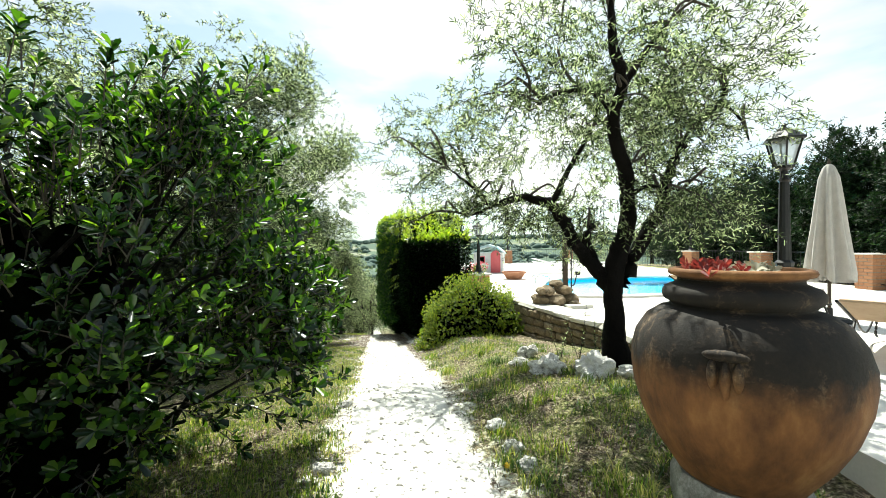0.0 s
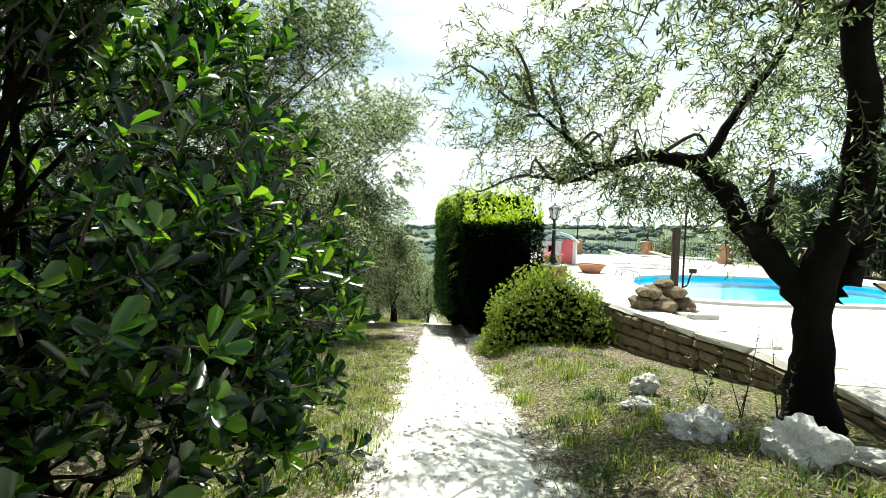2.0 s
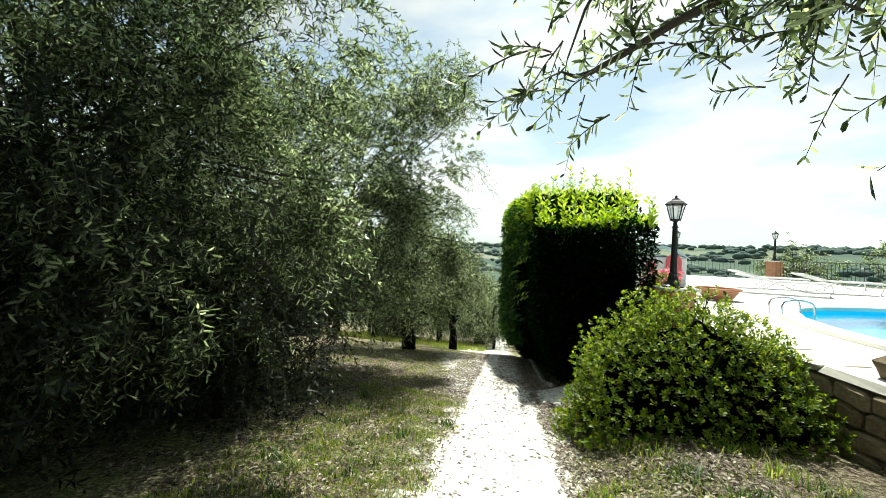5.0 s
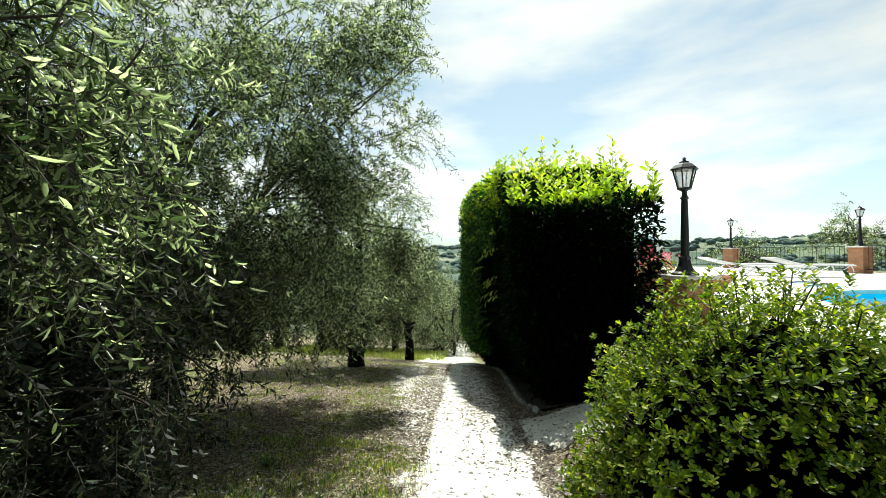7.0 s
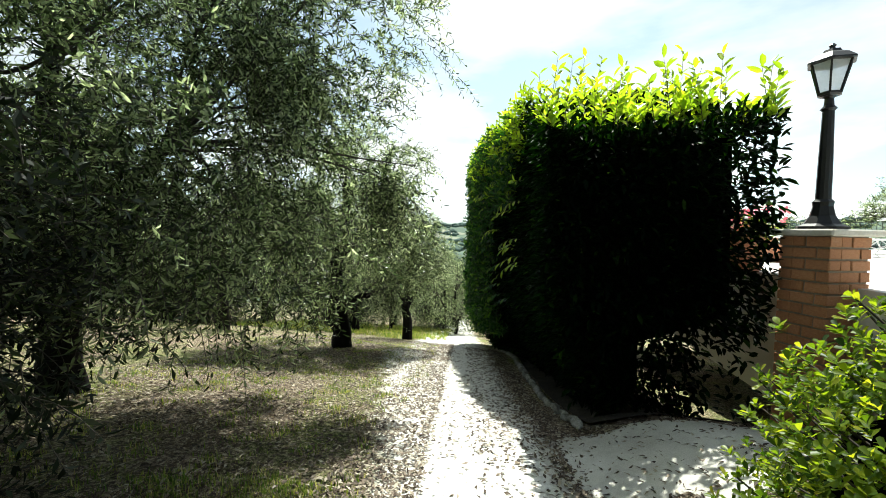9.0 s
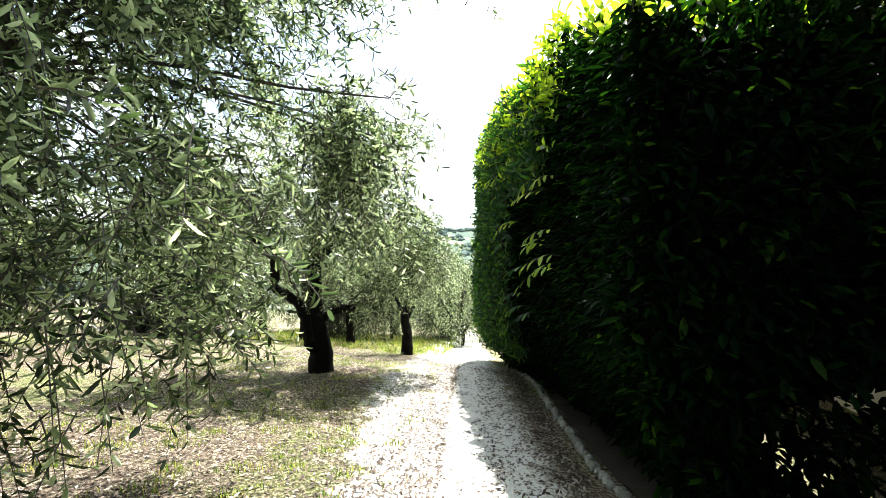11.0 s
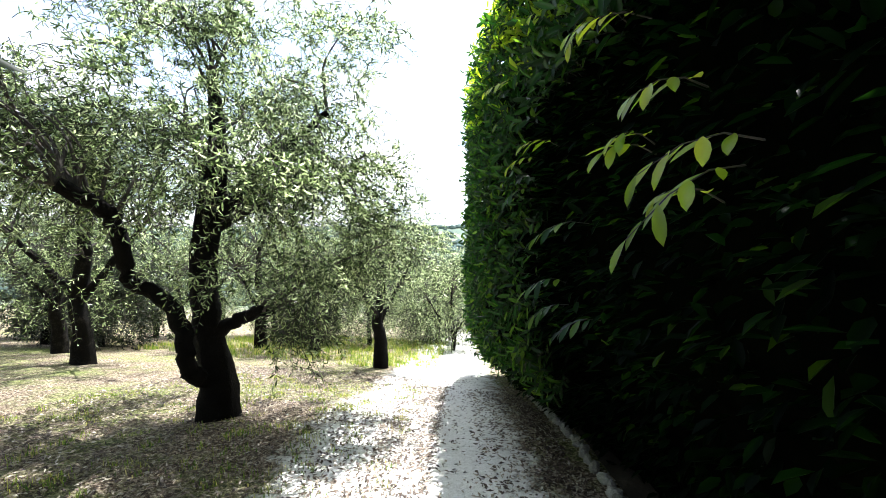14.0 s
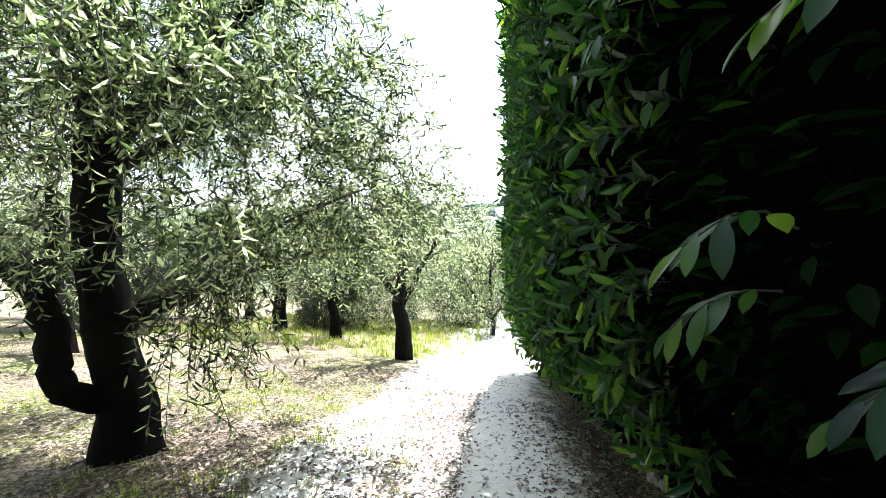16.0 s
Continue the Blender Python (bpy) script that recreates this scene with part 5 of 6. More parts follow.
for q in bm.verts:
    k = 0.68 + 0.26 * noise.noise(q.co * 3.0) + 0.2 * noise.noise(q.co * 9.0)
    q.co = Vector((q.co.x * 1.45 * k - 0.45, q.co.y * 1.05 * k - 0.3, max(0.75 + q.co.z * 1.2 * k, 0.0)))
part("core", bm, inner_dark, shrub, "black filler for the shade within the leaves")
# the outermost shoots towards the path, leaf by leaf
low_tips = pts[pts[:, 2] < 0.7]
tips = low_tips[np.argsort(-low_tips[:, 0] + 0.15 * np.abs(low_tips[:, 1] - 2.9))][:22]
p2, a2, f2, l2, w2 = whorls(tips + np.array([0.1, 0.02, 0.1]), unit(np.array([0.5, 0.0, 0.7]) + rng.normal(0, 0.3, tips.shape)), 10, 0.095, 0.042, 1.0)
put_leaves(shrub, leaf_piece_mesh("leaf", 0.1, 0.046, shrub_leaf), p2, a2, f2, l2 / 0.1)

# laurel hedge
HL = np.array([(-1.08, 10.6), (-1.12, 11.5), (-1.44, 13.0), (-2.14, 15.3), (-2.6, 17.2), (-2.95, 19.6)])
H_TOP = 1.52


def hedge_left(y):
    return np.interp(y, HL[:, 1], HL[:, 0])


def hedge_right(y):
    return 0.72 - 0.12 * (y - 10.6)


def hedge_top(y):
    return H_TOP + 0.72 * step(10.8, 12.6, np.asarray(y, float))


def tuck(z, y, base):
    """How far the lower part draws in under the crown."""
    s = np.clip((z - base) / 1.25, 0, 1)
    return 0.62 * (1 - s) ** 1.5


hedge = thing("hedge", "clipped tall laurel hedge, dark inside with bright young shoots", "hedge", at=(-0.3, 10.8, float(lie(-0.3, 10.8))))
off = np.array(hedge.location)


def hedge_face(n, which, depth):
    """Places and outward ways on a face of the hedge."""
    if which == "left":
        y = 10.6 + 9.0 * rng.random(n) ** 1.25
        base = lie(hedge_left(y), y) + 0.06
        z = base + (hedge_top(y) - base) * rng.random(n)
        x = hedge_left(y) + tuck(z, y, base)
        o = np.tile((-0.97, -0.22, 0.1), (n, 1))
    elif which == "front":
        u = rng.random(n)
        y = np.full(n, 10.6)
        base = lie(np.full(n, -0.3), y) + 0.02
        z = base + (hedge_top(y) - base) * rng.random(n)
        t = 0.5 * tuck(z, y, base)
        x = -1.08 + t + (1.8 - 1.3 * t) * u
        y = y + 0.45 * t
        o = np.tile((0.0, -1.0, 0.1), (n, 1))
    elif which == "right":
        y = 10.6 + 2.5 * rng.random(n)
        base = lie(hedge_right(y), y) + 0.02
        z = base + (hedge_top(y) - base) * rng.random(n)
        x = hedge_right(y) - 0.7 * tuck(z, y, base)
        o = np.tile((1.0, 0.0, 0.1), (n, 1))
    else:
        y = 10.6 + 9.0 * rng.random(n) ** 1.2
        u = rng.random(n)
        x = hedge_left(y) + (hedge_right(y) - hedge_left(y)) * u
        z = hedge_top(y)
        o = np.tile((0.0, -0.1, 1.0), (n, 1))
    p = np.stack([x, y, z], -1)
    lump = np.array([0.09 * noise.noise(Vector(q) * 1.7) + 0.05 * noise.noise(Vector(q) * 5) for q in p])
    return p + o * (lump - depth * rng.random(n))[:, None], o


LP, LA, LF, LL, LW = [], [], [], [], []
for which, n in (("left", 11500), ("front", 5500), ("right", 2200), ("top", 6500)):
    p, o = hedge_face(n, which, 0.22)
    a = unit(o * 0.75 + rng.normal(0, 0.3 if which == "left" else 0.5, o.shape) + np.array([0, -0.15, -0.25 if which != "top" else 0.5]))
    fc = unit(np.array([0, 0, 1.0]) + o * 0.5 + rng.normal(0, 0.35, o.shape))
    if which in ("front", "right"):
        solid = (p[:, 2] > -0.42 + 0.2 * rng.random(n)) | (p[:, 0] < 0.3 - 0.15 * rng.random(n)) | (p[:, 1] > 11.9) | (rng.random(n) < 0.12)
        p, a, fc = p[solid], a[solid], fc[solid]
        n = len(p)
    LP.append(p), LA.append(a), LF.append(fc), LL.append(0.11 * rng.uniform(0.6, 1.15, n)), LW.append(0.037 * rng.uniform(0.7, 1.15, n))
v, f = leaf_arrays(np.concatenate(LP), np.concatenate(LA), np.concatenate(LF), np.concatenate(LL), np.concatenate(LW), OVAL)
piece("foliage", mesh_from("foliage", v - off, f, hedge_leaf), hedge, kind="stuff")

# arching sprays on the side towards the path, leaves in the sunlit tone
p, o = hedge_face(2600, "left", 0.1)
keep = (p[:, 2] > lie(p[:, 0], p[:, 1]) + 0.5) & ((p[:, 1] > 14.2) | ((p[:, 1] > 12.8) & (p[:, 2] > 0.9)))
p, o = p[keep], o[keep]
v, f, tw3 = twig_leaves(p, o * 0.75 + np.array([-0.1, -0.35, 0.2]) + rng.normal(0, 0.22, o.shape), 0.22 * rng.uniform(0.7, 1.3, len(p)), 7, 0.125, 0.04, 0.35, 0.7, OVAL)
piece("spray_foliage", mesh_from("spray_foliage", v - off, f, lit_leaf), hedge, kind="stuff")
v, f = twig_sticks(tw3, 0.004)
piece("spray_stemwork", mesh_from("spray_stemwork", v - off, f, twig_bark), hedge, kind="stuff")

# sprays high on the same side, coloured pale as if sunlit
p, o = hedge_face(800, "left", 0.03)
keep = (p[:, 2] > hedge_top(p[:, 1]) - 1.3 * rng.random(len(p))) & (p[:, 1] > 12.4)
p, o = p[keep], o[keep]
v, f, tw4 = twig_leaves(p, o * 0.65 + np.array([-0.1, -0.3, 0.5]) + rng.normal(0, 0.22, o.shape), 0.2 * rng.uniform(0.7, 1.3, len(p)), 6, 0.11, 0.038, 0.2, 0.7, OVAL)
piece("pale_spray_foliage", mesh_from("pale_spray_foliage", v - off, f, shoot_leaf), hedge, label="pale green leaves with sunlight put into their colour", kind="stuff")

# young shoots on the top and along the upper edges
n = 360
y = 10.55 + 9 * rng.random(n) ** 1.4
u = rng.random(n)
x = hedge_left(y) + (hedge_right(y) - hedge_left(y)) * u
org = np.stack([x, y, hedge_top(y) - 0.1], -1)
ln = 0.16 + 0.5 * rng.random(n) ** 2.4
v1, f1, tw = twig_leaves(org, np.array([0, 0, 1.0]) + rng.normal(0, 0.14, org.shape), ln, 10, 0.12, 0.045, -0.02, 0.7, OVAL)
n2 = 240
y = 12.3 + 7.2 * rng.random(n2) ** 1.2
org2 = np.stack([hedge_left(y) + 0.12 * rng.random(n2), y, hedge_top(y) - 0.75 * rng.random(n2) ** 1.7], -1)
v2, f2, tw2 = twig_leaves(org2, np.array([-0.6, -0.1, 0.8]) + rng.normal(0, 0.2, org2.shape), 0.22, 9, 0.11, 0.04, 0.05, 0.7, OVAL)
v, f = np.concatenate([v1, v2]), np.concatenate([f1, f2 + len(v1)])
piece("shoot_foliage", mesh_from("shoot_foliage", v - off, f, shoot_leaf), hedge, label="bright yellow green young shoots", kind="stuff")
v, f = twig_sticks(np.concatenate([tw, tw2]), 0.004)
piece("shoot_stemwork", mesh_from("shoot_stemwork", v - off, f, twig_bark), hedge, kind="stuff")

# closed black shell painting the shade inside the hedge
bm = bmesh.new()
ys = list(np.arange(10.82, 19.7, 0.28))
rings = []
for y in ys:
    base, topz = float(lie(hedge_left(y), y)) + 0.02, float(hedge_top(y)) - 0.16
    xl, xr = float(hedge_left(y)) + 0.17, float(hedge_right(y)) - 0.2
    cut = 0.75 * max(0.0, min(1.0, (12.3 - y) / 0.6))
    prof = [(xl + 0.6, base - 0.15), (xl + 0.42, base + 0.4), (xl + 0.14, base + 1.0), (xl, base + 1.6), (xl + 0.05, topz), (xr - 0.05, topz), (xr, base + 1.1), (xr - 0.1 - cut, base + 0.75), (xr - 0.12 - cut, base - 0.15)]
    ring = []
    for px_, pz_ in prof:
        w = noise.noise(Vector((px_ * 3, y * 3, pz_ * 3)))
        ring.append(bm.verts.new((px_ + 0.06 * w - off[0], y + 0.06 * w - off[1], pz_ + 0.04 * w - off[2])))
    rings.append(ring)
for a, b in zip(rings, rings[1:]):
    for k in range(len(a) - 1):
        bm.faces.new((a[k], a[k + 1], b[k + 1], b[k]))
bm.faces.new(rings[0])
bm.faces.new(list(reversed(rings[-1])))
part("core", bm, inner_dark, hedge, "black filler for the shade within the leaves")

# arching shoots of the stretch that the path passes close by, leaf by leaf
def shoot_leaves(n, y0, y1, low, high, count):
    P, A, F, S, stems = [], [], [], [], []
    for k in range(n):
        y = rng.uniform(y0, y1)
        base = float(lie(hedge_left(y), y)) + 0.25
        z = base + rng.uniform(low, high)
        o = np.array([float(hedge_left(y) + tuck(z, y, base)) + 0.02, y, z])
        d = unit(np.array([-0.75, -0.45, 0.35]) + rng.normal(0, 0.22, 3))
        long = rng.uniform(0.24, 0.4)
        side = unit(np.cross(d, np.array([0, 0, 1.0])))
        stems.append([o + long * (q * d + np.array([0, 0, -0.55]) * q * q) for q in (0.0, 0.33, 0.66, 1.0)])
        for i in range(count):
            u = 0.25 + 0.75 * i / (count - 1)
            t = unit(d + np.array([0, 0, -1.1]) * u)
            P.append(o + long * (u * d + np.array([0, 0, -0.55]) * u * u))
            A.append(unit(0.6 * t + side * (0.7 if i % 2 else -0.7) * (1.15 - u) + np.array([0, 0, -0.28]) + rng.normal(0, 0.09, 3)))
            F.append(unit(np.array([-0.25, -0.2, 1.0]) + rng.normal(0, 0.14, 3)))
            S.append(rng.uniform(0.75, 1.1) * (0.75 + 0.3 * math.sin(math.pi * u)))
    v, f = twig_sticks(np.array(stems), 0.004)
    piece("shoot_stemwork", mesh_from("shoot_stemwork", v - off, f, twig_bark), hedge, kind="stuff")
    return np.array(P), np.array(A), np.array(F), np.array(S)


laurel = leaf_piece_mesh("leaf", 0.125, 0.038, lit_leaf)
put_leaves(hedge, laurel, *shoot_leaves(13, 13.2, 15.8, 0.5, 1.9, 8))
# upper shoots take the pale leaf to look lit through
young = leaf_piece_mesh("leaf", 0.12, 0.036, shoot_leaf)
put_leaves(hedge, young, *shoot_leaves(9, 12.9, 15.2, 1.9, 3.1, 7))
put_leaves(hedge, young, *shoot_leaves(8, 12.1, 13.2, 1.35, 2.5, 7))


# ---- big terracotta jar with its planting ----
jar = thing("terracotta_jar", "large weathered terracotta jar planted with red and pale succulents", "jar", at=(1.47, 2.02, 0.16))
prof = [(0.22, 0.0), (0.27, 0.01), (0.295, 0.05), (0.37, 0.16), (0.435, 0.29), (0.472, 0.42), (0.485, 0.53), (0.483, 0.6), (0.46, 0.69), (0.41, 0.77), (0.345, 0.815), (0.305, 0.826), (0.29, 0.836),
        (0.302, 0.848), (0.322, 0.86), (0.332, 0.882), (0.331, 0.905), (0.318, 0.925), (0.285, 0.94), (0.262, 0.952), (0.258, 0.968), (0.272, 0.978), (0.296, 0.986), (0.304, 0.998), (0.298, 1.014), (0.28, 1.02), (0.256, 1.013), (0.25, 0.97)]
bm = lathe(bmesh.new(), prof, 64, None, 0.012)
part("body", bm, terracotta, jar, smooth=True)
for a in (-131, -11, 109):
    bm = bmesh.new()
    for dx, ln in ((-0.045, 0.13), (0.0, 0.17), (0.045, 0.13)):
        bmesh.ops.create_uvsphere(bm, u_segments=10, v_segments=8, radius=0.5, matrix=pose(0.478, dx, 0.66 - ln / 2, 0, 4, 0) @ Matrix.Diagonal((0.06, 0.042, ln, 1)))
    bmesh.ops.create_uvsphere(bm, u_segments=12, v_segments=8, radius=0.5, matrix=pose(0.468, 0, 0.675, 0, -15, 0) @ Matrix.Diagonal((0.07, 0.17, 0.05, 1)))
    lug = part("lug", bm, terracotta, jar, smooth=True)
    lug.matrix_local = pose(0, 0, 0, 0, 0, a)
bm = lathe(bmesh.new(), [(0.0, 0.965), (0.12, 0.975), (0.262, 0.965)], 32)
part("soil", bm, mortar, jar, "dry grey soil")
p0 = np.stack([rng.normal(0.08, 0.09, 26), rng.normal(0.02, 0.08, 26), np.full(26, 1.0) + 0.02 * rng.random(26)], -1)
p1 = np.stack([rng.normal(-0.12, 0.06, 30), rng.normal(0.03, 0.08, 30), np.full(30, 1.01) + 0.03 * rng.random(30)], -1)
a, b, c, d1, d2 = whorls(p0, np.tile((0, 0, 1.0), (26, 1)) + rng.normal(0, 0.3, (26, 3)), 9, 0.05, 0.024, 1.1)
v, f = leaf_arrays(a, b, c, d1, d2, BROAD)
piece("pale_succulent", mesh_from("pale_succulent", v, f, petal_pale), jar, label="pale cream succulent rosettes", kind="stuff")
a, b, c, d1, d2 = whorls(p1, np.tile((0, 0, 1.0), (30, 1)) + rng.normal(0, 0.3, (30, 3)), 8, 0.05, 0.02, 0.8)
v, f = leaf_arrays(a, b, c, d1, d2, BROAD)
piece("red_plant", mesh_from("red_plant", v, f, petal_red), jar, label="small dark red leaves", kind="stuff")
bm = bmesh.new()
lathe(bm, [(0.3, float(lie(1.47, 2.02)) - 0.05), (0.3, 0.11), (0.28, 0.158)], 10)
ped = part("pedestal", bm, kerb_rock)
ped.location = (1.47, 2.02, 0.0)
tagged(ped, "rough grey stone slab under the terracotta jar", "pedestal")


# ---- lamps on brick pillars ----
def lantern(at, height, label, group="garden lamps"):
    """Six-sided lantern on a cast iron post."""
    s = height / 1.33
    lamp = thing("garden_lamp", label, "lamp", group, at=at)
    S = Matrix.Scale(s, 4)
    bm = lathe(bmesh.new(), [(0.15, 0), (0.15, 0.02), (0.11, 0.04), (0.075, 0.1), (0.06, 0.17), (0.066, 0.2), (0.048, 0.22)], 8, S)
    part("foot", bm, iron, lamp)
    bm = lathe(bmesh.new(), [(0.046, 0.2), (0.042, 0.5), (0.034, 0.86), (0.05, 0.875), (0.03, 0.9), (0.026, 0.95), (0.055, 0.975)], 12, S)
    part("post", bm, iron, lamp)
    bm = lathe(bmesh.new(), [(0.055, 0.965), (0.075, 0.975), (0.075, 0.99), (0.05, 1.0)], 6, S)
    part("collar", bm, iron, lamp)
    bm = lathe(bmesh.new(), [(0.062, 0.99), (0.118, 1.2)], 6, S)
    part("glass", bm, lamp_glass, lamp, "pale glass")
    bar = bmesh.new()
    box(bar, -0.006, -0.006, 0, 0.006, 0.006, 0.225)
    me = bpy.data.meshes.new("bar")
    bar.to_mesh(me)
    bar.free()
    me.materials.append(iron)
    for k in range(6):
        piece("bar", me, lamp, S @ pose(0, 0, 0, 0, 0, 60 * k) @ pose(0.067, 0, 0.985, 0, 14.5, 0))
    bm = lathe(bmesh.new(), [(0.12, 1.195), (0.15, 1.2), (0.148, 1.212), (0.1, 1.255), (0.06, 1.275), (0.05, 1.295), (0.02, 1.305), (0.016, 1.318), (0.024, 1.328), (0.008, 1.345)], 6, S)
    part("roof", bm, iron, lamp)
    return lamp


bricks = []
for k in range(3):
    b = bmesh.new()
    r = random.Random(k)
    box(b, -0.5, -0.5, -0.5, 0.5, 0.5, 0.5, 0.05)
    for q in b.verts:
        q.co += Vector((r.uniform(-0.02, 0.02), r.uniform(-0.02, 0.02), r.uniform(-0.03, 0.03)))
    me = bpy.data.meshes.new("brick")
    b.to_mesh(me)
    b.free()
    me.materials.append(brick_mat)
    bricks.append(me)


def pillar(x, y, z0, z1, w, turn, label, cap=0.05):
    """Brick pillar with a stone cap, brick by brick."""
    p = thing("brick_pillar", label, "pillar", "brick pillars", at=(x, y, z0), turn=turn)
    h = z1 - z0 - cap
    bm = box(bmesh.new(), -w / 2 + 0.012, -w / 2 + 0.012, -0.1, w / 2 - 0.012, w / 2 - 0.012, h)
    part("core", bm, mortar, p)
    rows = max(1, round(h / 0.085))
    ch = h / rows
    r = random.Random(int(x * 10))
    for k in range(rows):
        split = (0.62 if k % 2 else 0.38) * w
        for side in range(4):
            m = pose(0, 0, (k + 0.5) * ch, 0, 0, 90 * side)
            a0, a1 = -w / 2 + 0.1, w / 2
            cut = a0 + (a1 - a0) * (0.35 if k % 2 else 0.65)
            for q0, q1 in ((a0, cut - 0.006), (cut + 0.006, a1)):
                mm = m @ pose((q0 + q1) / 2, -w / 2 + 0.05, 0, r.uniform(-1, 1), 0, r.uniform(-1, 1)) @ Matrix.Diagonal((q1 - q0, 0.1, ch - 0.014, 1))
                piece("brick", r.choice(bricks), p, mm)
    bm = box(bmesh.new(), -w / 2 - 0.05, -w / 2 - 0.05, h, w / 2 + 0.05, w / 2 + 0.05, h + cap, 0.01)
    part("cap", bm, flag_stone, p, "pale stone cap")
    return p


pillar(0.97, 10.55, float(lie(0.97, 10.55)), 0.6, 0.36, 22, "square brick pillar with stone cap beside the hedge")
lantern((0.92, 10.5, 0.6), 1.33, "black iron garden lamp on a brick pillar beside the hedge")
pillar(3.55, 4.2, DECK, 0.85, 0.34, 10, "brick pillar at the terrace edge carrying a lamp")
lantern((3.55, 4.2, 0.85), 1.68, "tall black iron garden lamp on the terrace")
FENCE = [(10.3, 9.7), (10.15, 12.9), (9.95, 16.2), (9.65, 21.0), (7.8, 25.3), (4.2, 26.2), (0.8, 26.8)]
for k, (x, y) in enumerate(FENCE):
    pillar(x, y, DECK, 1.05, 0.42, 8 * k, "square brick fence pillar with stone cap at the terrace edge", 0.04)
for x, y in FENCE[2:5:1] + FENCE[5:6]:
    lantern((x, y, 1.05), 1.3, "black iron garden lamp on a fence pillar")


# ---- iron fence along the far edge of the terrace ----
def fence(a, b):
    a, b = np.array(a), np.array(b)
    n = np.linalg.norm(b - a)
    f = thing("iron_fence", "thin black iron railing between brick pillars", "fence", "terrace fences", at=(a[0], a[1], DECK), turn=math.degrees(math.atan2(b[1] - a[1], b[0] - a[0])))
    for z in (0.12, 0.86):
        bm = box(bmesh.new(), 0.21, -0.01, z, n - 0.21, 0.01, z + 0.02)
        part("rail", bm, iron, f)
    bm = bmesh.new()
    box(bm, -0.005, -0.005, 0.13, 0.005, 0.005, 0.87)
    me = bpy.data.meshes.new("bar")
    bm.to_mesh(me)
    bm.free()
    me.materials.append(iron)
    for x in np.arange(0.3, n - 0.25, 0.14):
        piece("bar", me, f, Matrix.Translation((x, 0, 0)))
    return f


for a, b in zip(FENCE, FENCE[1:]):
    fence(a, b)
fence((10.4, 6.5), FENCE[0])


# ---- dark conifer screen beyond the terrace ----
con = olive_tree("conifer", ([(0, 0, -0.2), (0, 0, 1.2), (0, 0, 3.6)], [0.16, 0.12, 0.04]), [], [(0.5, 0, 0, 1.5, 1.5, 1.5, 1.5), (0.5, 0, 0, 2.8, 1.1, 1.1, 1.4)],
                 "dense dark green evergreen tree beyond the terrace fence", (12.4, 8.0, float(lie(12.4, 8.0))), 3000, 14, 31, (0.12, 0.042), conifer_leaf, 0.2, -0.35, "evergreen screen", 0.3, 0.6)
for x, y, t, s in [(12.3, 10.2, 50, 0.95), (12.5, 12.4, 120, 1.05), (12.2, 14.6, 200, 0.9), (12.6, 16.8, 260, 1.0), (12.2, 19.0, 20, 0.9), (12.6, 5.6, 330, 1.1), (12.5, 21.4, 80, 0.85), (14.4, 11.5, 10, 1.2), (14.6, 7.5, 220, 1.2), (12.8, 3.4, 100, 1.1)]:
    again(con, x, y, t, s)
bushy = olive_tree("far_olive_tree", ([(0, 0, -0.2), (0, 0, 1.0), (0.1, 0, 2.0)], [0.14, 0.1, 0.05]), [], [(1.0, 0, 0, 1.9, 1.5, 1.5, 1.2)],
                   "pale green olive tree on the slope beyond the terrace", (6.0, 32.0, float(lie(6.0, 32.0))), 520, 12, 37, (0.12, 0.026), None, 0.4, -0.2, "trees on the slope")
for x, y, t, s in [(2.0, 31.0, 40, 1.1), (10.5, 30.0, 90, 1.2), (15, 29, 140, 1.3), (9, 37, 200, 1.6), (0, 38, 260, 1.5), (17, 36, 300, 1.7), (24, 30, 30, 1.6), (-3.2, 33, 70, 1.4), (4.5, 42, 10, 1.7), (14, 46, 80, 1.9)]:
    again(bushy, x, y, t, s)


def far_woods():
    """Clumps of distant woodland, in one mesh."""
    bm = bmesh.new()
    bmesh.ops.create_icosphere(bm, subdivisions=1, radius=1.0)
    bv = np.array([v.co[:] for v in bm.verts])
    bf = np.array([[v.index for v in q.verts] for q in bm.faces])
    bm.free()
    n = 9000
    ang = rng.uniform(-1.15, 1.2, n)
    r = 70 + 1500 * rng.random(n) ** 0.8
    x, y = r * np.sin(ang), r * np.cos(ang)
    dense = np.array([noise.noise(Vector((a * 0.006, b * 0.006, 0))) for a, b in zip(x, y)])
    keep = dense + 0.25 * rng.random(n) > 0.12
    x, y, r = x[keep], y[keep], r[keep]
    n = len(x)
    size = (2.0 + 2.2 * rng.random(n)) * (1 + r / 900)
    v = bv[None] * rng.uniform(0.75, 1.25, (n, len(bv), 1)) * (size[:, None, None] * np.array([1.3, 1.3, 0.8]))
    v = v + np.stack([x, y, lie(x, y) + size * 0.3], -1)[:, None]
    f = bf[None] + (np.arange(n) * len(bv))[:, None, None]
    ob = new("far_woods", mesh_from("far_woods", v.reshape(-1, 3), f.reshape(-1, 3), far_wood))
    tagged(ob, "distant woods on the valley sides and hills", "woods", kind="stuff")


far_woods()


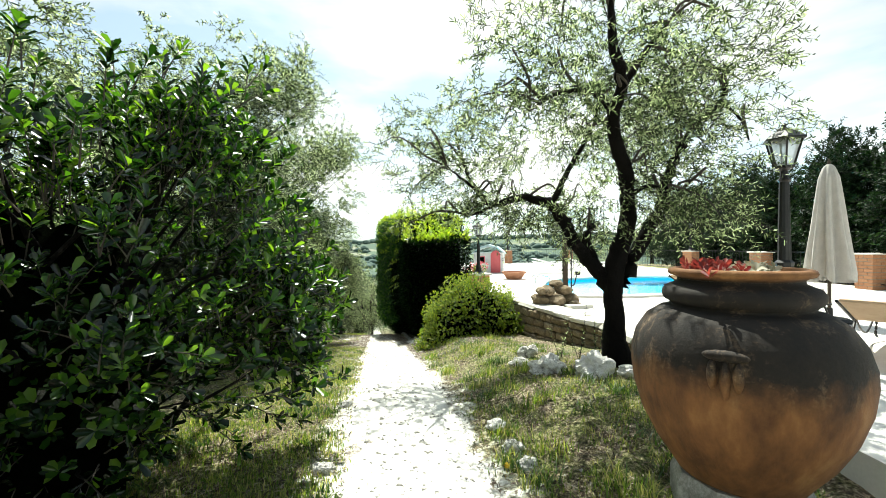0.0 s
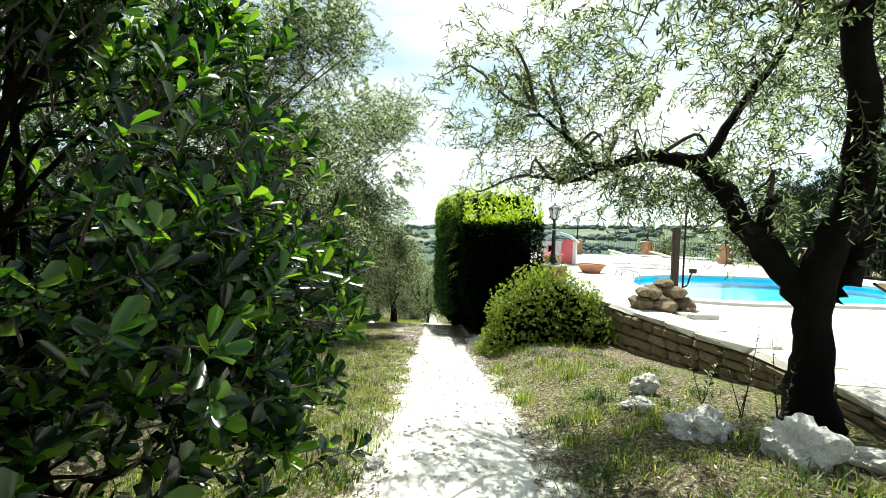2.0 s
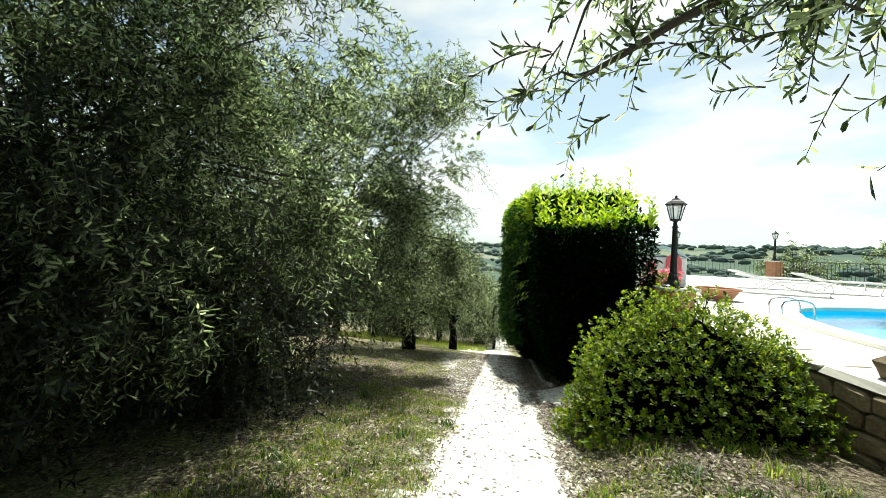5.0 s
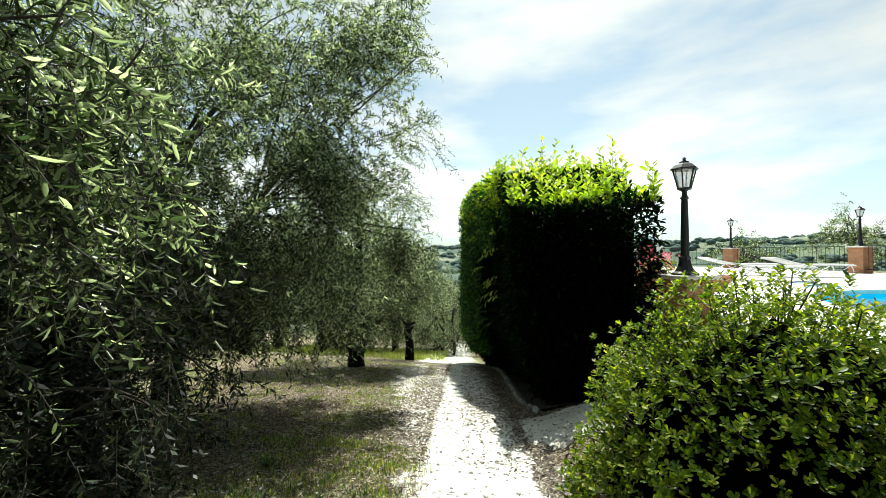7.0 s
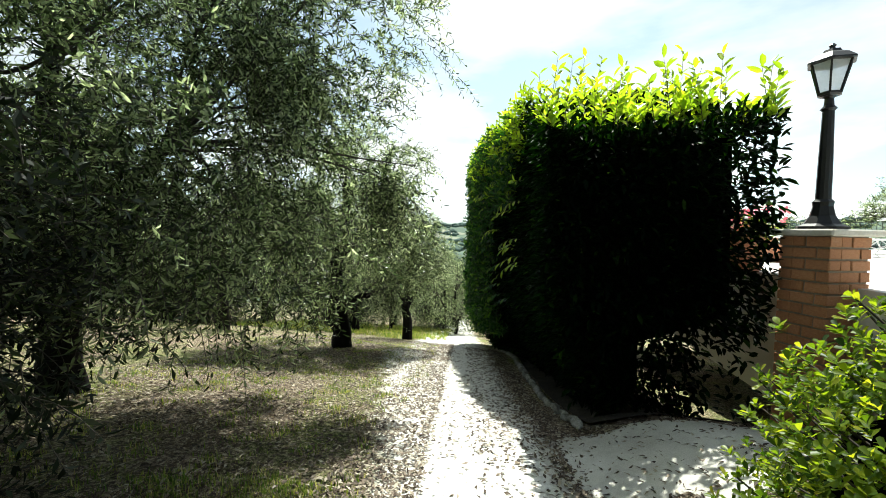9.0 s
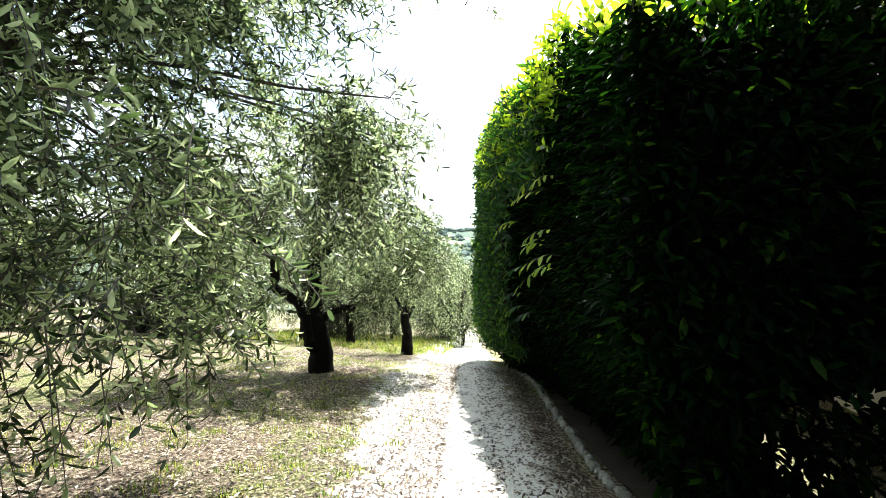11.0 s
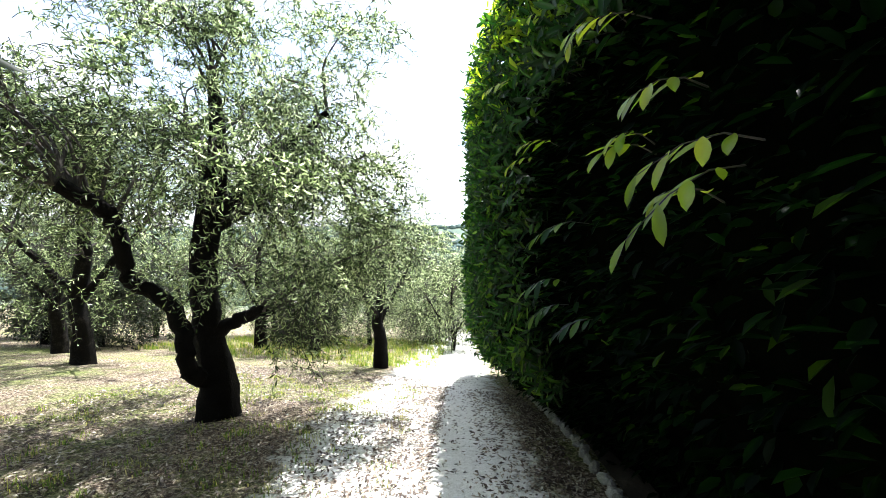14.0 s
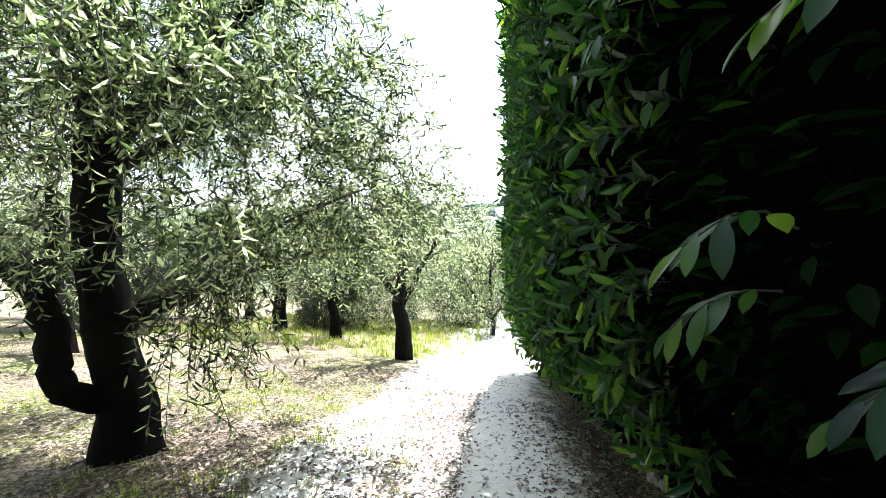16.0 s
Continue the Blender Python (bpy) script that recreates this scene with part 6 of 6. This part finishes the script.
# ---- things on the terrace ----
def parasol(x, y):
    p = thing("parasol", "closed grey garden parasol standing on the terrace", "parasol", at=(x, y, DECK))
    bm = lathe(bmesh.new(), [(0.24, 0), (0.25, 0.03), (0.2, 0.06), (0.04, 0.08), (0.035, 0.2)], 20)
    part("base", bm, iron, p)
    bm = lathe(bmesh.new(), [(0.022, 0.05), (0.022, 2.2)], 10)
    part("pole", bm, dark_wood, p)
    bm = bmesh.new()
    sides = 48
    rows = []
    for z, r, fold in [(2.24, 0.02, 0.0), (2.2, 0.06, 0.1), (2.05, 0.1, 0.2), (1.7, 0.13, 0.25), (1.3, 0.16, 0.3), (1.0, 0.19, 0.34), (0.72, 0.21, 0.38), (0.6, 0.2, 0.42)]:
        ring = []
        for k in range(sides):
            a = 2 * math.pi * k / sides
            q = r * (1 + fold * math.sin(a * 8 + z)) + 0.01 * noise.noise(Vector((math.cos(a) * 3, math.sin(a) * 3, z * 4)))
            ring.append(bm.verts.new((q * math.cos(a), q * math.sin(a), z + 0.05 * math.sin(a * 4) * (z < 0.8))))
        rows.append(ring)
    for a, b in zip(rows, rows[1:]):
        for k in range(sides):
            bm.faces.new((a[k], b[k], b[(k + 1) % sides], a[(k + 1) % sides]))
    part("canopy", bm, cloth, p, "folded grey fabric", True)
    bm = lathe(bmesh.new(), [(0.012, 2.2), (0.02, 2.26), (0.006, 2.32)], 10)
    part("finial", bm, dark_wood, p)
    return p


parasol(5.5, 5.75)


def tube_part(name, path, r, material, parent, n=5, label=""):
    p = smooth_path(path, n)
    v, f = tubes([p], [np.full(len(p), r)], 7)
    return piece(name, mesh_from(name, v, f, material, True), parent, label=label)


def lounger(x, y, turn, label, cloth_mat, frame_mat, back=35.0, wheels=True):
    """Sun lounger with raised back, scrolled frame and a pair of wheels."""
    b = thing("sun_lounger", label, "lounger", "sun loungers", at=(x, y, DECK), turn=turn)
    bm = box(bmesh.new(), 0, -0.3, 0.33, 1.2, 0.3, 0.36, 0.01)
    part("seat", bm, cloth_mat, b)
    bm = bmesh.new()
    box(bm, -0.72, -0.3, 0.0, 0.0, 0.3, 0.03, 0.01, pose(0, 0, 0.33, 0, back, 0))
    part("backrest", bm, cloth_mat, b)
    for s in (-0.31, 0.31):
        tube_part("side_rail", [(0, s, 0.33), (0.6, s, 0.33), (1.22, s, 0.33)], 0.014, frame_mat, b)
        tube_part("back_rail", [(0, s, 0.33), (-0.3, s, 0.33 + 0.3 * math.tan(radians(back))), (-0.73 * math.cos(radians(back)), s, 0.33 + 0.73 * math.sin(radians(back)))], 0.014, frame_mat, b)
        tube_part("leg", [(1.1, s, 0.33), (1.16, s, 0.18), (1.1, s, 0.05), (1.16, s, 0.008)], 0.013, frame_mat, b)
        tube_part("leg", [(0.1, s, 0.33), (-0.05, s, 0.22), (-0.2, s, 0.1)], 0.013, frame_mat, b)
        tube_part("scroll", [(0.1, s, 0.33), (0.3, s, 0.2), (0.6, s, 0.12), (0.9, s, 0.2), (1.1, s, 0.33)], 0.01, frame_mat, b)
        if wheels:
            wheel = [(-0.2 + 0.1 * math.cos(a), s * 1.08, 0.11 + 0.1 * math.sin(a)) for a in np.linspace(0, 2 * math.pi, 13)]
            tube_part("wheel", wheel, 0.01, rubber, b, 3)
    return b


lounger(3.75, 5.3, 10, "brown sling sun lounger with black scrolled metal frame and wheels", sling, iron, 30)
lounger(4.4, 3.9, 35, "brown sling sun lounger with black metal frame", sling, iron, 20)
lounger(4.9, 18.8, 5, "white plastic sun lounger at the far pool side", white_plastic, white_plastic, 15, False)
lounger(6.3, 18.2, 5, "white plastic sun lounger at the far pool side", white_plastic, white_plastic, 15, False)
lounger(4.4, 16.6, -10, "white plastic sun lounger at the far pool side", white_plastic, white_plastic, 10, False)

# stone pile with the garden shower
pile = thing("stone_pile", "small pile of rough brown stones with a flat slab", "stones", at=(2.12, 7.55, DECK))
pm = [rock_mesh("stone", brown_stone, 60 + k, 2, 0.3, 0.8) for k in range(5)]
slab = block_mesh("slab", flag_stone, 90, 0.05)
for k, (x, y, z, sx, sy, sz, t) in enumerate([(-0.3, 0, 0.1, 0.34, 0.34, 0.28, 10), (-0.02, -0.1, 0.1, 0.36, 0.32, 0.28, 60), (0.25, 0.0, 0.1, 0.32, 0.36, 0.3, 20), (0.0, 0.2, 0.12, 0.4, 0.3, 0.3, 0), (-0.16, 0.0, 0.27, 0.32, 0.3, 0.24, 80),
                                         (0.13, 0.02, 0.28, 0.34, 0.3, 0.24, 40), (-0.3, -0.05, 0.28, 0.22, 0.2, 0.2, 30), (0.0, 0.06, 0.4, 0.3, 0.26, 0.18, 15), (0.28, -0.16, 0.06, 0.2, 0.2, 0.16, 15)]):
    piece("stone", pm[k % 5], pile, pose(x, y, z, 0, 0, t) @ Matrix.Diagonal((sx, sy, sz, 1)))
piece("slab", slab, pile, pose(0.3, -0.3, 0.03, 0, 0, 12) @ Matrix.Diagonal((0.42, 0.26, 0.06, 1)))
shower = thing("garden_shower", "dark wooden post with a black shower pipe and tap", "shower", at=(2.4, 7.95, DECK))
bm = box(bmesh.new(), -0.045, -0.045, 0, 0.045, 0.045, 1.22, 0.01)
part("post", bm, dark_wood, shower)
tube_part("pipe", [(0.12, 0, 0.02), (0.12, 0, 0.8), (0.12, 0, 1.55), (0.06, -0.02, 1.68), (-0.08, -0.05, 1.66), (-0.12, -0.06, 1.58)], 0.014, iron, shower)
bm = lathe(bmesh.new(), [(0.012, 0.06), (0.05, 0.02), (0.05, 0.0)], 12, pose(-0.12, -0.06, 1.52))
part("shower_head", bm, iron, shower)
tube_part("tap", [(0.12, 0, 0.32), (0.17, -0.03, 0.36), (0.2, -0.05, 0.5), (0.22, -0.06, 0.55)], 0.012, iron, shower)
bm = box(bmesh.new(), 0.18, -0.1, 0.54, 0.27, -0.02, 0.61, 0.01)
part("tap_handle", bm, iron, shower)

# children's playhouse
house = thing("playhouse", "small white plastic playhouse with pink door and pale blue roof", "playhouse", at=(2.0, 17.4, DECK), turn=-12)
bm = bmesh.new()
box(bm, -0.62, -0.5, 0, 0.62, 0.5, 0.85, 0.02)
part("walls", bm, white_plastic, house)
bm = bmesh.new()
pr = []
for yv in (-0.58, 0.58):
    pr.append([bm.verts.new((x, yv, z)) for x, z in ((-0.72, 0.8), (-0.4, 1.08), (0, 1.2), (0.4, 1.08), (0.72, 0.8), (0.4, 0.98), (0, 1.1), (-0.4, 0.98))])
for k in range(8):
    bm.faces.new((pr[0][k], pr[0][(k + 1) % 8], pr[1][(k + 1) % 8], pr[1][k]))
for ring in pr:
    for q in ((0, 1, 7), (1, 2, 6, 7), (2, 3, 5, 6), (3, 4, 5)):
        bm.faces.new([ring[k] for k in q])
part("roof", bm, blue_plastic, house, "pale blue roof")
bm = bmesh.new()
arch = [(-0.2, 0)] + [(0.2 * math.cos(a) * -1, 0.72 + 0.2 * math.sin(a)) for a in np.linspace(0, math.pi, 9)] + [(0.2, 0)]
fr = [bm.verts.new((0.3 + x, -0.53, z + 0.02)) for x, z in arch]
bk = [bm.verts.new((0.3 + x, -0.5, z + 0.02)) for x, z in arch]
bm.faces.new(fr)
for k in range(len(fr) - 1):
    bm.faces.new((fr[k], bk[k], bk[k + 1], fr[k + 1]))
part("door", bm, pink_plastic, house, "pink arched door")
bm = box(bmesh.new(), -0.4, -0.525, 0.4, -0.14, -0.5, 0.7, 0.01)
win = part("window", bm, pink_plastic, house, "pink window frame")
bm = box(bmesh.new(), -0.36, -0.53, 0.44, -0.18, -0.524, 0.66)
part("pane", bm, inner_dark, win)


def bowl(x, y, z, r, label, h=0.25):
    b = thing("planter_bowl", label, "planter", at=(x, y, z))
    bm = lathe(bmesh.new(), [(r * 0.55, 0), (r * 0.6, 0.02), (r * 0.9, h * 0.8), (r, h * 0.86), (r, h), (r * 0.9, h), (r * 0.85, h * 0.85)], 28)
    part("pot", bm, pot_clay, b)
    return b


bowl(2.4, 13.7, DECK, 0.42, "wide shallow terracotta planter bowl on the terrace")
fp = bowl(0.95, 11.75, DECK, 0.3, "terracotta pot with pink flowers behind the hedge", 0.35)
q = np.stack([rng.normal(0, 0.15, 60), rng.normal(0, 0.15, 60), 0.36 + 0.3 * rng.random(60)], -1)
a, b, c, d1, d2 = whorls(q, np.tile((0, 0, 1.0), (60, 1)) + rng.normal(0, 0.4, (60, 3)), 6, 0.05, 0.035, 1.2)
v, f = leaf_arrays(a, b, c, d1, d2, BROAD)
piece("flowers", mesh_from("flowers", v, f, petal_pink), fp, label="pink flowers", kind="stuff")
q = np.stack([rng.normal(0, 0.15, 80), rng.normal(0, 0.15, 80), 0.3 + 0.25 * rng.random(80)], -1)
a, b, c, d1, d2 = whorls(q, np.tile((0, 0, 1.0), (80, 1)) + rng.normal(0, 0.4, (80, 3)), 6, 0.07, 0.03, 1.2)
v, f = leaf_arrays(a, b, c, d1, d2, BROAD)
piece("foliage", mesh_from("foliage", v, f, bush_leaf), fp, kind="stuff")

# steel hand rail at the pool's edge
ladder = thing("pool_ladder", "steel hand rails of the pool ladder", "ladder", at=(2.85, 11.6, DECK))
for s in (-0.22, 0.22):
    tube_part("rail", [(-0.25, s, 0.0), (-0.25, s, 0.2), (-0.15, s, 0.26), (0.05, s, 0.26), (0.15, s, 0.15), (0.15, s, -0.4)], 0.014, chrome, ladder)

# yellow flower in the verge
fl = thing("dandelion", "single yellow dandelion flower in the verge", "flower", at=(0.36, 2.4, float(lie(0.36, 2.4))))
tube_part("stalk", [(0, 0, 0), (0.005, 0, 0.04), (0.01, 0, 0.075)], 0.002, grass_blade, fl)
a, b, c, d1, d2 = whorls(np.array([(0.01, 0, 0.08), (0.01, 0, 0.085)]), np.array([(0, 0, 1.0), (0.1, 0, 1.0)]), 16, 0.02, 0.008, 1.3)
v, f = leaf_arrays(a, b, c, d1, d2, BROAD)
yellow = leaf_material("yellow_petal", [(0.0, (0.7, 0.5, 0.02)), (1.0, (0.8, 0.62, 0.04))], (1.0, 1.0, 1.0), 0.3, 0.6)
piece("petals", mesh_from("petals", v, f, yellow), fl, kind="stuff")
